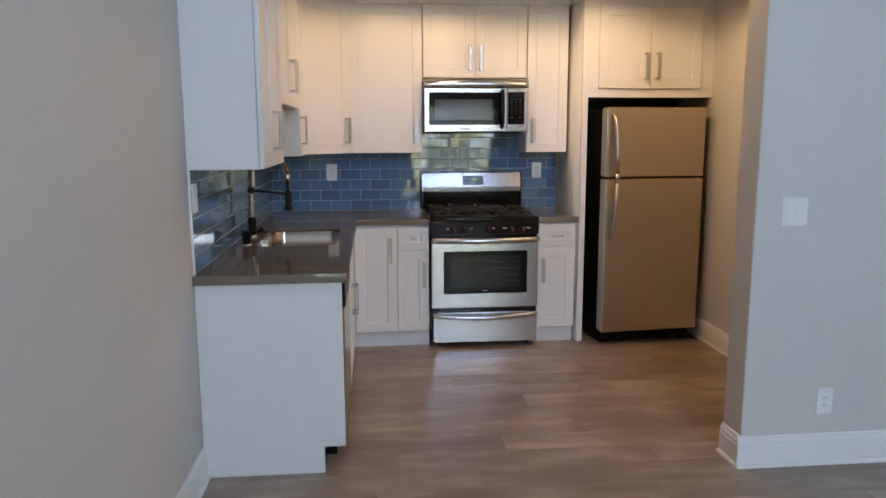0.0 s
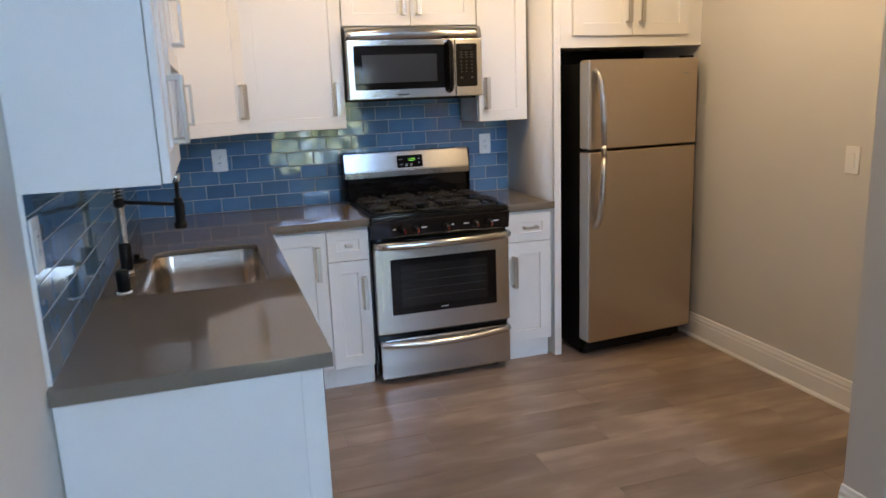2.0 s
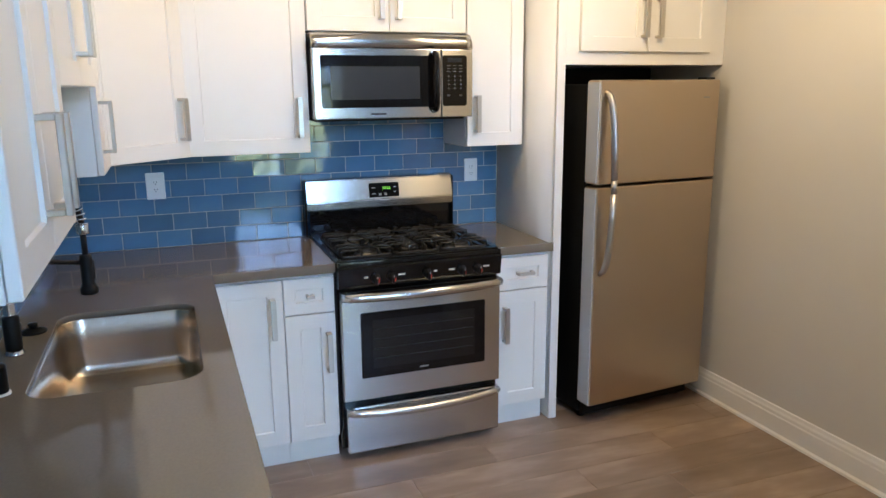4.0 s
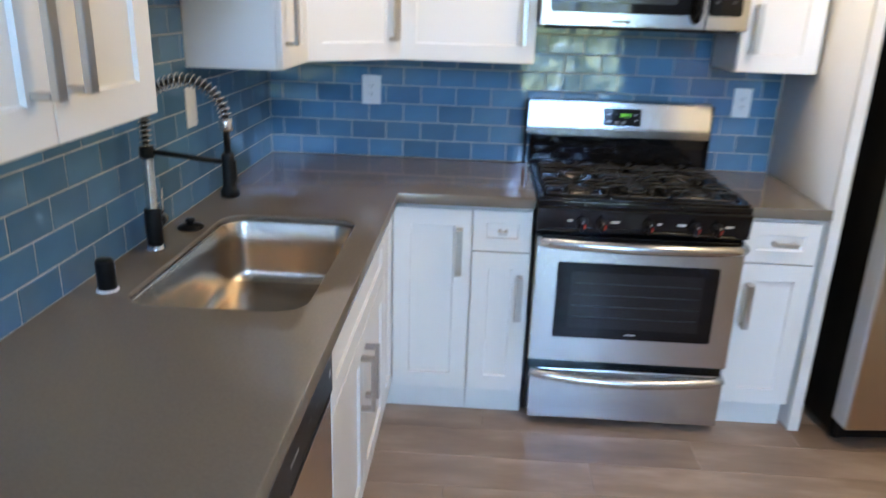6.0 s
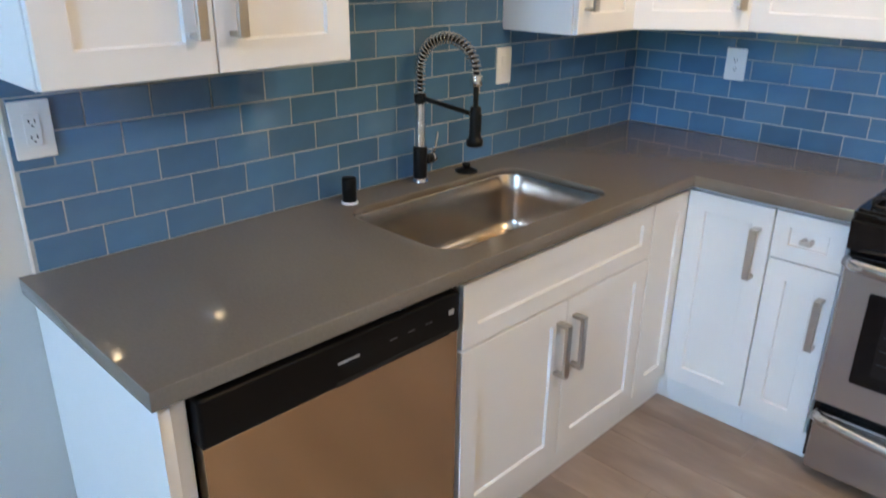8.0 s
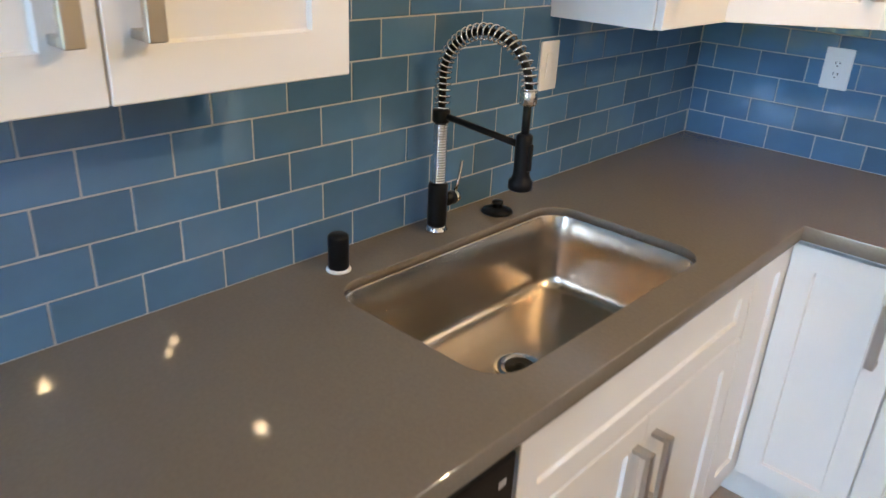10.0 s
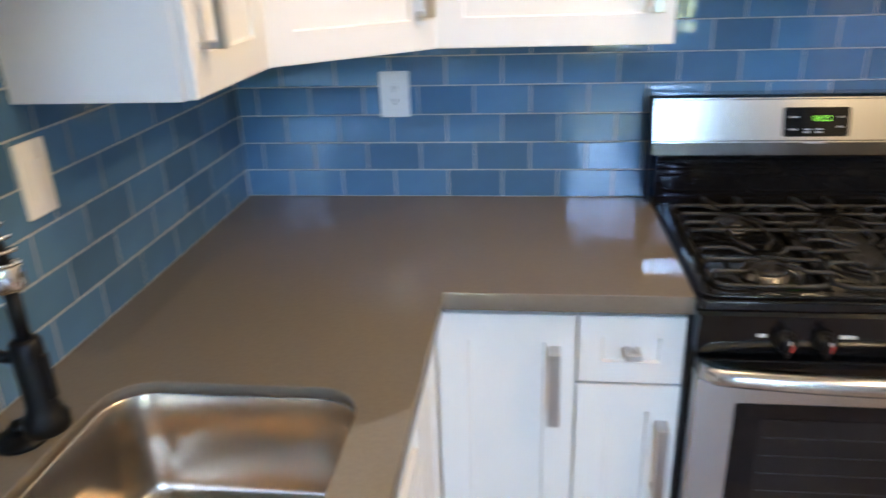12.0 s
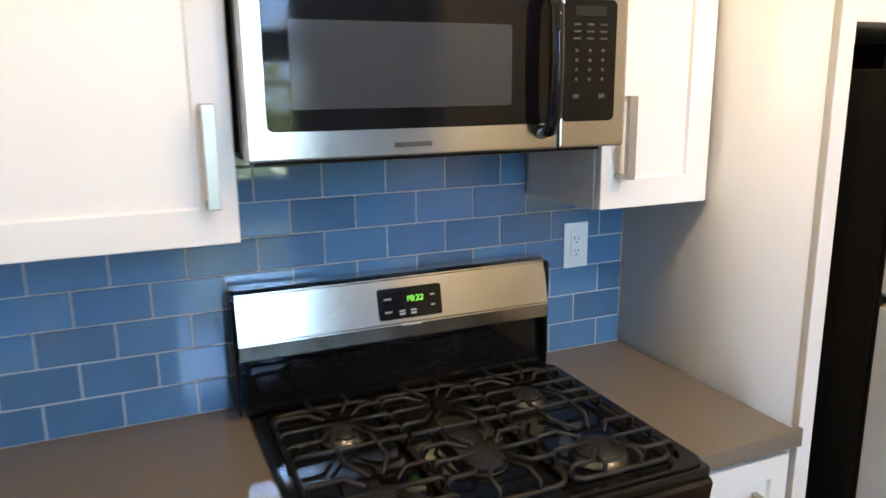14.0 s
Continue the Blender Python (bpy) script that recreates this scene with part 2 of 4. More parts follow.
def slab(outlines, depth, bevel=0.0, segments=2):
    """A plate cut from flat outlines (the first is the edge, the others are holes), from z = 0 to z = depth, as a bmesh."""
    cu = bpy.data.curves.new("outline", "CURVE")
    cu.dimensions, cu.fill_mode = "2D", "BOTH"
    cu.extrude, cu.bevel_depth, cu.bevel_resolution = max(depth / 2 - bevel, 0), bevel, segments
    cu.offset = -bevel
    for pts in outlines:
        sp = cu.splines.new("POLY")
        sp.points.add(len(pts) - 1)
        for q, (x, y) in zip(sp.points, pts):
            q.co = (x, y, 0, 1)
        sp.use_cyclic_u = True
    ob = bpy.data.objects.new("outline", cu)
    me = bpy.data.meshes.new_from_object(ob)
    bm = bmesh.new()
    bm.from_mesh(me)
    bpy.data.objects.remove(ob)
    bpy.data.curves.remove(cu)
    bpy.data.meshes.remove(me)
    bmesh.ops.remove_doubles(bm, verts=bm.verts, dist=1e-5)
    bmesh.ops.translate(bm, verts=bm.verts, vec=(0, 0, depth / 2))
    return bm


def face_plate(x0, x1, z0, z1, y, thick, r, bevel=0.0012):
    """A plate with rounded corners standing upright, its back at y and its face at y - thick."""
    bm = slab([rounded(x0, x1, z0, z1, r)], thick, bevel)
    bm.transform(Matrix.Translation((0, y, 0)) @ Matrix.Rotation(radians(90), 4, "X"))
    return bm


def lettering(text, size, depth=0.0006):
    cu = bpy.data.curves.new("text", "FONT")
    cu.body, cu.size, cu.extrude, cu.align_x, cu.align_y = text, size, depth, "CENTER", "CENTER"
    ob = bpy.data.objects.new("text", cu)
    me = bpy.data.meshes.new_from_object(ob)
    bm = bmesh.new()
    bm.from_mesh(me)
    bpy.data.objects.remove(ob)
    bpy.data.curves.remove(cu)
    bpy.data.meshes.remove(me)
    return bm


def thing(name, base, label, category, group="", kind=""):
    ob = new(name)
    ob.empty_display_size = 0.1
    ob.location = base
    ob["at"] = tuple(base)
    return tagged(ob, label, category, group, kind)


def finish(bm, name, mat):
    bmesh.ops.recalc_face_normals(bm, faces=bm.faces)
    me = bpy.data.meshes.new(name)
    bm.to_mesh(me)
    bm.free()
    me.materials.append(mat)
    return me


def part(name, bm, mat, parent=None, label="", m=None):
    """Links a bmesh as one mesh object under parent; m sets it into the world first."""
    if m is not None:
        bm.transform(m)
    ob = new(name, finish(bm, name, mat))
    if parent is not None:
        ob.parent = parent
        top = parent
        while top.parent is not None:
            top = top.parent
        if parent is top:
            ob.matrix_parent_inverse = Matrix.Translation(top.location).inverted()
    if label:
        ob["label"] = label
    return ob


def structure(name, bm, mat, label, category):
    return tagged(part(name, bm, mat), label, category, kind="structure")


# ---------------------------------------------------------------- the rooms
KX, CEILING, LOFT = 3.145, 2.46, 4.90
KB = 6.008                       # back wall
SOUTH, EAST = -2.6, 4.8
JAMB_X, JAMB_Y0, JAMB_Y1 = 2.398, 3.36, 3.53

floor = structure("floor", boxed(-0.15, EAST + 0.15, SOUTH - 0.15, KB + 0.15, -0.12, -0.012), UNDERLAY, "grey-brown wood-look plank floor laid wall to wall", "floor")
structure("ceiling", boxed(-0.15, EAST + 0.15, JAMB_Y0 + 0.001, KB + 0.15, CEILING, CEILING + 0.12), CEIL, "plain white painted ceiling over the kitchen", "ceiling")
structure("ceiling", boxed(-0.15, EAST + 0.15, SOUTH - 0.15, JAMB_Y0 - 0.121, LOFT, LOFT + 0.12), CEIL, "plain white ceiling high over the living room", "ceiling")
structure("wall_left", boxed(-0.15, -0.008, SOUTH - 0.15, KB + 0.15, -0.012, LOFT), WALL, "pale greige painted wall beside the sink", "wall")
structure("wall_back", boxed(-0.008, EAST + 0.15, KB, KB + 0.15, -0.012, CEILING), WALL, "pale greige painted wall behind the range", "wall")
structure("wall_right", boxed(KX, KX + 0.12, JAMB_Y1, KB, -0.012, CEILING), WALL, "pale greige painted wall beside the refrigerator", "wall")
structure("wall_partition", box(bmesh.new(), JAMB_X, EAST, JAMB_Y0, JAMB_Y1, -0.012, CEILING, 0.004), WALL, "pale greige wall end at the kitchen opening", "wall")
structure("wall_header", boxed(-0.008, EAST, JAMB_Y0 - 0.12, JAMB_Y0, CEILING + 0.001, LOFT + 0.12), WALL, "pale greige wall above the kitchen opening", "wall")
structure("wall_east", boxed(EAST, EAST + 0.15, SOUTH - 0.15, KB, -0.012, LOFT), WALL, "plain painted living room wall", "wall")
WX0, WX1 = 1.42, 3.05
SASHES = ((0.30, 2.00, 1.66), (2.29, 4.50, 3.40))      # foot, head and rail of the lower and the upper window
ws = bmesh.new()
box(ws, -0.008, WX0, SOUTH - 0.15, SOUTH, -0.012, LOFT)
box(ws, WX1, EAST, SOUTH - 0.15, SOUTH, -0.012, LOFT)
for z0, z1 in ((-0.012, SASHES[0][0]), (SASHES[0][1], SASHES[1][0]), (SASHES[1][1], LOFT)):
    box(ws, WX0, WX1, SOUTH - 0.15, SOUTH, z0, z1)
structure("wall_south", ws, WALL, "painted living room wall with two tall windows", "wall")


def baseboard_run(m, length, label):
    """Moulded baseboard along local x, its back on y = 0 and its face towards -y."""
    prof = [(0, 0), (-0.016, 0), (-0.016, 0.098), (-0.013, 0.104), (-0.013, 0.118), (-0.009, 0.128), (-0.007, 0.142), (0, 0.145)]
    bm = bmesh.new()
    a = [bm.verts.new((0, y, z)) for y, z in prof]
    b = [bm.verts.new((length, y, z)) for y, z in prof]
    for i in range(len(prof)):
        j = (i + 1) % len(prof)
        bm.faces.new((a[i], a[j], b[j], b[i]))
    bm.faces.new(a[::-1])
    bm.faces.new(b)
    shoe = [(-0.0165, 0.0), (-0.028, 0.0), (-0.026, 0.011), (-0.0165, 0.018)]
    a = [bm.verts.new((0, y, z)) for y, z in shoe]
    b = [bm.verts.new((length, y, z)) for y, z in shoe]
    for i in range(4):
        j = (i + 1) % 4
        bm.faces.new((a[i], a[j], b[j], b[i]))
    bm.faces.new(a[::-1])
    bm.faces.new(b)
    bm.transform(m)
    return structure("baseboard", bm, TRIM, label, "baseboard")


baseboard_run(pose(KX, KB, 0.001, 0, 0, -90), KB - JAMB_Y1, "white moulded baseboard along the kitchen wall")
baseboard_run(pose(JAMB_X - 0.02, JAMB_Y0, 0.001), EAST - JAMB_X + 0.02, "white moulded baseboard along the partition wall")
baseboard_run(pose(JAMB_X, JAMB_Y1, 0.001, 0, 0, -90), JAMB_Y1 - JAMB_Y0 + 0.0, "white moulded baseboard round the wall end")
baseboard_run(pose(-0.008, SOUTH, 0.001, 0, 0, 90), 3.49 - SOUTH, "white moulded baseboard along the long wall")
baseboard_run(pose(EAST, JAMB_Y0, 0.001, 0, 0, -90), JAMB_Y0 - SOUTH, "white moulded baseboard in the living room")

def tall_window(name, z0, z1, rail, label):
    """A framed window with a middle mullion and one rail, set in the south wall."""
    win = thing(name, ((WX0 + WX1) / 2, SOUTH - 0.07, z0), label, "window", kind="structure")
    mid = (WX0 + WX1) / 2
    fr = bmesh.new()
    for a in ((WX0, WX0 + 0.06, z0, z1), (WX1 - 0.06, WX1, z0, z1), (WX0 + 0.06, WX1 - 0.06, z0, z0 + 0.06), (WX0 + 0.06, WX1 - 0.06, z1 - 0.06, z1)):
        box(fr, a[0], a[1], SOUTH - 0.11, SOUTH - 0.03, a[2], a[3], 0.004)
    part("window_frame", fr, TRIM, win)
    part("window_sill", boxed(WX0 - 0.05, WX1 + 0.05, SOUTH, SOUTH + 0.05, z0 - 0.03, z0, 0.004), TRIM, win)
    part("mullion", boxed(mid - 0.03, mid + 0.03, SOUTH - 0.10, SOUTH - 0.045, z0 + 0.06, z1 - 0.06, 0.003), TRIM, win)
    for x0, x1 in ((WX0 + 0.06, mid - 0.03), (mid + 0.03, WX1 - 0.06)):
        part("rail", boxed(x0, x1, SOUTH - 0.095, SOUTH - 0.055, rail, rail + 0.045, 0.003), TRIM, win)
        for a, b in ((z0 + 0.06, rail), (rail + 0.045, z1 - 0.06)):
            p = part("pane", boxed(x0, x1, SOUTH - 0.078, SOUTH - 0.073, a, b), PANE, win)
            p.visible_shadow = False


tall_window("window_1", *SASHES[0], "white-framed window with bright leaves outside")
tall_window("window_2", *SASHES[1], "tall white-framed upper window with bright sky outside")
structure("backdrop", boxed(WX0 - 0.8, WX1 + 0.8, SOUTH - 0.86, SOUTH - 0.85, -0.3, LOFT + 0.9), DAY, "bright sky and sunlit leaves beyond the windows", "backdrop")


# ---------------------------------------------------------------- ceiling lamps
def downlight(x, y, share):
    d = thing("recessed_light", (x, y, CEILING), "lit round recessed ceiling light with a white trim ring", "light", "recessed ceiling lights")
    bm = bmesh.new()
    for r0, r1, z0, z1 in ((0.052, 0.075, CEILING - 0.006, CEILING - 0.0005),):
        ring = [(r1, z1), (r1, z0 + 0.003), (r1 - 0.004, z0), (r0 + 0.003, z0), (r0, z0 + 0.003), (r0, z1)]
        rows = [[bm.verts.new((x + r * math.cos(2 * math.pi * k / 32), y + r * math.sin(2 * math.pi * k / 32), z)) for k in range(32)] for r, z in ring]
        for a, b in zip(rows, rows[1:]):
            for k in range(32):
                bm.faces.new((a[k], a[(k + 1) % 32], b[(k + 1) % 32], b[k]))
    part("trim_ring", smooth(bm), TRIM, d)
    part("lens", turned(bmesh.new(), [(0.02, CEILING - 0.003), (0.05, CEILING - 0.0025), (0.051, CEILING - 0.0005)], x, y), LENS, d)
    la = bpy.data.lights.new("lamp", "SPOT")
    la.spot_size, la.spot_blend, la.shadow_soft_size, la.energy, la.color = radians(174), 0.3, 0.022, LAMP_WATTS * share, LAMP_COLOUR
    lo = new("lamp", la)
    lo.location = (x, y, CEILING - 0.045)


for lx, ly, lw in ((0.84, 5.10, 0.62), (1.34, 4.96, 1.20), (2.22, 5.02, 0.30), (2.24, 4.38, 3.10)):
    downlight(lx, ly, lw)


# ---------------------------------------------------------------- cabinets
def shaker(w, h, frame_w=0.062, t=0.02):
    """A framed door with a sunk flat panel: x 0..w, z 0..h, back at y = 0, face at y = -t."""
    bm = bmesh.new()
    box(bm, 0, w, -t, 0, 0, h, 0.0018)
    face = max((f for f in bm.faces if f.normal.y < -0.9), key=lambda f: f.calc_area())
    fw = min(frame_w, w * 0.30, h * 0.30)
    bmesh.ops.inset_region(bm, faces=[face], thickness=fw, use_even_offset=True)
    bmesh.ops.inset_region(bm, faces=[face], thickness=0.0035, depth=-0.008, use_even_offset=True)
    return bm


def bar_pull(length, upright=True, stand=0.030, wide=0.023):
    """A square bar pull with two posts, centred on x = 0, its foot at z = 0, standing out from y = 0."""
    bm = bmesh.new()
    box(bm, -wide / 2, wide / 2, -stand - 0.012, -stand, 0, length, 0.0015)
    for z in (0.0, length - 0.012):
        box(bm, -wide / 2, wide / 2, -stand + 0.0005, 0.004, z + 0.0005, z + 0.0115, 0.001)
    if not upright:
        bm.transform(Matrix.Translation((-length / 2, 0, 0)) @ Matrix.Rotation(radians(90), 4, "Y"))
    return bm


def cabinet(name, label, m, width, depth, z0, z1, fronts, group, toe=0.0, hollow=False):
    """fronts: (x0, x1, z0, z1, name, pull); pull: ('v', x, z), ('h', x, z, length) or None. Local: the carcass face at y = 0, depth towards +y."""
    base = m @ Vector((width / 2, depth / 2, z0))
    c = thing(name, base, label, "cabinet", group)
    bm = bmesh.new()
    if toe and hollow:
        box(bm, 0, width, 0, 0.018, toe, z1, 0.001)
        box(bm, 0, 0.018, 0.0185, depth, toe, z1)
        box(bm, width - 0.018, width, 0.0185, depth, toe, z1)
        box(bm, 0.0185, width - 0.0185, 0.0185, depth, toe, toe + 0.018)
        box(bm, 0, width, 0.016, 0.033, z0, toe - 0.0005)
    elif toe:
        box(bm, 0, width, 0, depth, toe, z1, 0.001)
        box(bm, 0, width, 0.030, 0.047, z0, toe - 0.0005)
    else:
        box(bm, 0, width, 0, depth, z0, z1, 0.001)
    part("body", bm, CABINET, c, m=m)
    for x0, x1, a, b, kind, pull in fronts:
        d = part(kind, shaker(x1 - x0, b - a), CABINET, c, m=m @ Matrix.Translation((x0, -0.002, a)))
        if pull:
            if pull[0] == "v":
                part("handle", bar_pull(0.176), NICKEL, d, "satin nickel bar handle", m @ Matrix.Translation((pull[1], -0.022, pull[2])))
            else:
                part("handle", bar_pull(pull[3], False, 0.024, 0.014), NICKEL, d, "short satin nickel handle", m @ Matrix.Translation((pull[1], -0.022, pull[2])))
    return c


def on_back(x, y):
    return Matrix.Translation((x, y, 0))


def on_left(x, y):
    return Matrix.Translation((x, y, 0)) @ Matrix.Rotation(radians(90), 4, "Z")


UP0, UP1 = 1.36, 2.40
UD = 0.288
BX, BY = 0.598, 5.405            # base carcass faces
UG, BG = "white shaker wall cabinets", "white shaker base cabinets"
# sink wall, above
cabinet("wall_cabinet", "white two-door shaker wall cabinet at the counter's end", on_left(UD, 3.492), 0.69, UD + 0.006, UP0, UP1,
        [(0.003, 0.3435, UP0 + 0.002, UP1 - 0.004, "door", ("v", 0.3, 1.434)), (0.3465, 0.687, UP0 + 0.002, UP1 - 0.004, "door", ("v", 0.388, 1.434))], UG)
cabinet("wall_cabinet", "short white shaker wall cabinet above the sink", on_left(UD, 4.184), 0.906, UD + 0.006, 1.655, UP1,
        [(0.003, 0.4515, 1.657, UP1 - 0.004, "door", ("v", 0.412, 1.735)), (0.4545, 0.903, 1.657, UP1 - 0.004, "door", ("v", 0.494, 1.735))], UG)
cabinet("wall_cabinet", "narrow white shaker wall cabinet beside the corner", on_left(UD, 5.092), 0.345, UD + 0.006, UP0, UP1,
        [(0.003, 0.338, UP0 + 0.002, UP1 - 0.004, "door", ("v", 0.045, 1.434))], UG)
# corner
cc = thing("corner_wall_cabinet", (0.2, 5.8, UP0), "white shaker corner wall cabinet with a slanted door", "cabinet", UG)
bm = slab([[(-0.006, 5.4385), (0.286, 5.4385), (0.598, 5.7085), (0.598, 6.006), (-0.006, 6.006)]], UP1 - UP0)
part("body", bm, CABINET, cc, m=Matrix.Translation((0, 0, UP0)))
dx, dy = 0.598 - 0.286, 5.7085 - 5.4385
md = Matrix.Translation((0.286, 5.4385, 0)) @ Matrix.Rotation(math.atan2(dy, dx), 4, "Z")
wd = math.hypot(dx, dy)
d = part("door", shaker(wd - 0.014, UP1 - UP0 - 0.006), CABINET, cc, m=md @ Matrix.Translation((0.007, -0.002, UP0 + 0.002)))
part("handle", bar_pull(0.176), NICKEL, d, "satin nickel bar handle", md @ Matrix.Translation((wd - 0.045, -0.022, 1.434)))
# range wall, above
UY = 5.712
cabinet("wall_cabinet", "wide white shaker wall cabinet beside the microwave", on_back(0.600, UY), 0.524, 0.294, UP0, UP1,
        [(0.003, 0.521, UP0 + 0.002, UP1 - 0.004, "door", ("v", 0.478, 1.430))], UG)
cabinet("wall_cabinet", "short white two-door wall cabinet above the microwave", on_back(1.126, UY), 0.754, 0.294, 1.890, UP1,
        [(0.003, 0.3755, 1.892, UP1 - 0.004, "door", ("v", 0.336, 1.945)), (0.3785, 0.751, 1.892, UP1 - 0.004, "door", ("v", 0.417, 1.945))], UG)
cabinet("wall_cabinet", "narrow white shaker wall cabinet beside the tall panel", on_back(1.882, UY), 0.303, 0.294, UP0, UP1,
        [(0.003, 0.300, UP0 + 0.002, UP1 - 0.004, "door", ("v", 0.050, 1.430))], UG)
# crown filler up to the ceiling
cf = bmesh.new()
box(cf, -0.006, UD + 0.012, 3.492, 5.42, UP1 + 0.001, CEILING - 0.001)
box(cf, 0.30, 2.19, UY - 0.012, 6.006, UP1 + 0.001, CEILING - 0.001)
structure("trim", cf, TRIM, "white filler strip between wall cabinets and ceiling", "trim")
# refrigerator surround
tp = thing("tall_panel", (2.22, 5.7, 0), "tall white side panel beside the refrigerator", "panel")
part("panel", slab([[(2.189, 6.006), (2.2095, 5.420), (2.2275, 5.420), (2.207, 6.006)]], UP1 - 0.001), CABINET, tp, m=Matrix.Translation((0, 0, 0.001)))
part("stile", boxed(2.2095, 2.252, 5.400, 5.4195, 0.001, UP1, 0.0015), CABINET, tp)
bc = thing("bridge_cabinet", (2.7, 5.7, 1.74), "white shaker cabinet bridging above the refrigerator", "cabinet", UG)
part("body", boxed(2.2525, KX - 0.001, 5.402, 6.006, 1.742, UP1, 0.001), CABINET, bc)
for x0, x1, hx in ((2.318, 2.6805, 2.648), (2.6835, 3.046, 2.728)):
    d = part("door", shaker(x1 - x0, 0.55), CABINET, bc, m=on_back(x0, 5.400) @ Matrix.Translation((0, 0, 1.802)))
    part("handle", bar_pull(0.176), NICKEL, d, "satin nickel bar handle", Matrix.Translation((hx, 5.380, 1.865)))
part("top_trim", boxed(2.19, KX - 0.001, 5.395, 6.006, UP1 + 0.001, CEILING - 0.001), TRIM, bc)
# near-black sheet added over the wall: the alcove's shade as colour
part("shade_board", boxed(2.2525, KX - 0.001, 5.985, 6.006, 0.0, 1.741), SLOT_SHADE, bc, "near-black sheet standing in for shade at the alcove back")
# base, sink wall
FT = 0.868
cabinet("base_cabinet", "white shaker sink base cabinet with two doors", on_left(BX, 4.252), 0.908, BX + 0.006, 0.0, 0.875,
        [(0.003, 0.905, 0.672, 0.853, "drawer_front", None), (0.003, 0.4525, 0.118, 0.665, "door", ("v", 0.415, 0.432)), (0.4555, 0.905, 0.118, 0.665, "door", ("v", 0.493, 0.432))], BG, 0.112, True)
cabinet("base_cabinet", "narrow white shaker filler cabinet in the corner", on_left(BX, 5.161), 0.243, BX + 0.006, 0.0, 0.873,
        [(0.003, 0.2405, 0.118, 0.853, "filler_panel", None)], BG, 0.112, True)
# base, range wall
cabinet("base_cabinet", "white shaker corner base cabinet with one tall door", on_back(0.625, BY), 0.293, 0.60, 0.0, 0.873,
        [(-0.001, 0.291, 0.118, FT - 0.008, "door", ("v", 0.247, 0.612))], BG, 0.112)
cabinet("base_cabinet", "slim white base cabinet with a drawer over a door", on_back(0.919, BY), 0.222, 0.60, 0.0, 0.873,
        [(0.002, 0.219, 0.703, FT - 0.008, "drawer_front", ("h", 0.112, 0.782, 0.034)), (0.002, 0.219, 0.118, 0.697, "door", ("v", 0.185, 0.436))], BG, 0.112)
cabinet("base_cabinet", "slim white base cabinet beside the refrigerator panel", on_back(1.911, BY + 0.012), 0.275, 0.588, 0.0, 0.873,
        [(0.002, 0.272, 0.703, FT - 0.008, "drawer_front", ("h", 0.145, 0.782, 0.085)), (0.002, 0.272, 0.118, 0.697, "door", ("v", 0.044, 0.448))], BG, 0.112)
bm = bmesh.new()
box(bm, 0.565, 0.582, 5.4045, 5.4345, 0.0, 0.1115)
box(bm, 0.565, 0.6245, 5.435, 5.452, 0.0, 0.1115)
structure("trim", bm, CABINET, "white toe board turning the base cabinet corner", "trim")
# end panel of the sink run
ep = slab([[(-0.004, 0.001), (0.522, 0.001), (0.522, 0.125), (0.612, 0.125), (0.612, 0.874), (-0.004, 0.874)]], 0.022, 0.001)
ep.transform(Matrix.Translation((0, 3.513, 0)) @ Matrix.Rotation(radians(90), 4, "X"))
epo = thing("end_panel", (0.3, 3.5, 0), "white end panel closing the counter's open end", "panel")
part("panel", ep, CABINET, epo)
part("corner_stile", boxed(0.560, 0.6165, 3.4885, 3.4905, 0.127, 0.873, 0.0006), CABINET, epo)
part("side_frame", boxed(0.10, 0.598, 3.514, 3.548, 0.13, 0.873, 0.001), CABINET, epo)

# ---------------------------------------------------------------- worktops
SX0, SX1, SY0, SY1 = 0.134, 0.556, 4.268, 5.003
CX, CY, CT = 0.642, 5.366, 0.040


def eased(bm, test, r=0.002):
    """Rounds the sharp edges whose two ends both pass the test."""
    edges = [e for e in bm.edges if test(e.verts[0].co) and test(e.verts[1].co) and len(e.link_faces) == 2 and e.calc_face_angle(0) > 1.2]
    bmesh.ops.bevel(bm, geom=edges, offset=r, segments=2, profile=0.5, affect="EDGES")
    return bm


def close(a, b):
    return abs(a - b) < 1e-4


LIP = 0.030
wt = thing("worktop", (0.4, 5.0, 0.875), "dark grey quartz worktop around the corner sink run", "worktop")
bm = slab([[(-0.006, 3.470 + LIP), (CX - LIP, 3.470 + LIP), (CX - LIP, CY + LIP), (1.1435, CY + LIP), (1.1435, 6.004), (-0.006, 6.004)], rounded(SX0, SX1, SY0, SY1, 0.075, 10)[::-1]], 0.0205)
part("slab", eased(bm, lambda c: close(c.z, 0.0205) and SX0 - 0.001 < c.x < SX1 + 0.001 and SY0 - 0.001 < c.y < SY1 + 0.001), QUARTZ, wt, m=Matrix.Translation((0, 0, 0.895)))
fe = slab([[(-0.006, 3.470), (CX, 3.470), (CX, CY), (1.1435, CY), (1.1435, CY + LIP), (CX - LIP, CY + LIP), (CX - LIP, 3.470 + LIP), (-0.006, 3.470 + LIP)]], 0.040)
part("front_edge", eased(fe, lambda c: close(c.y, 3.470) or close(c.x, CX) or close(c.y, CY), 0.0018), QUARTZ, wt, m=Matrix.Translation((0, 0, 0.8755)))
wt2 = thing("worktop", (2.05, 5.7, 0.875), "short dark grey quartz worktop beside the range", "worktop")
CY2 = 5.386
bm = slab([[(1.9105, CY2 + 0.0135), (2.1875, CY2 + 0.0135), (2.1875, 6.004), (1.9105, 6.004)]], 0.0205)
part("slab", bm, QUARTZ, wt2, m=Matrix.Translation((0, 0, 0.895)))
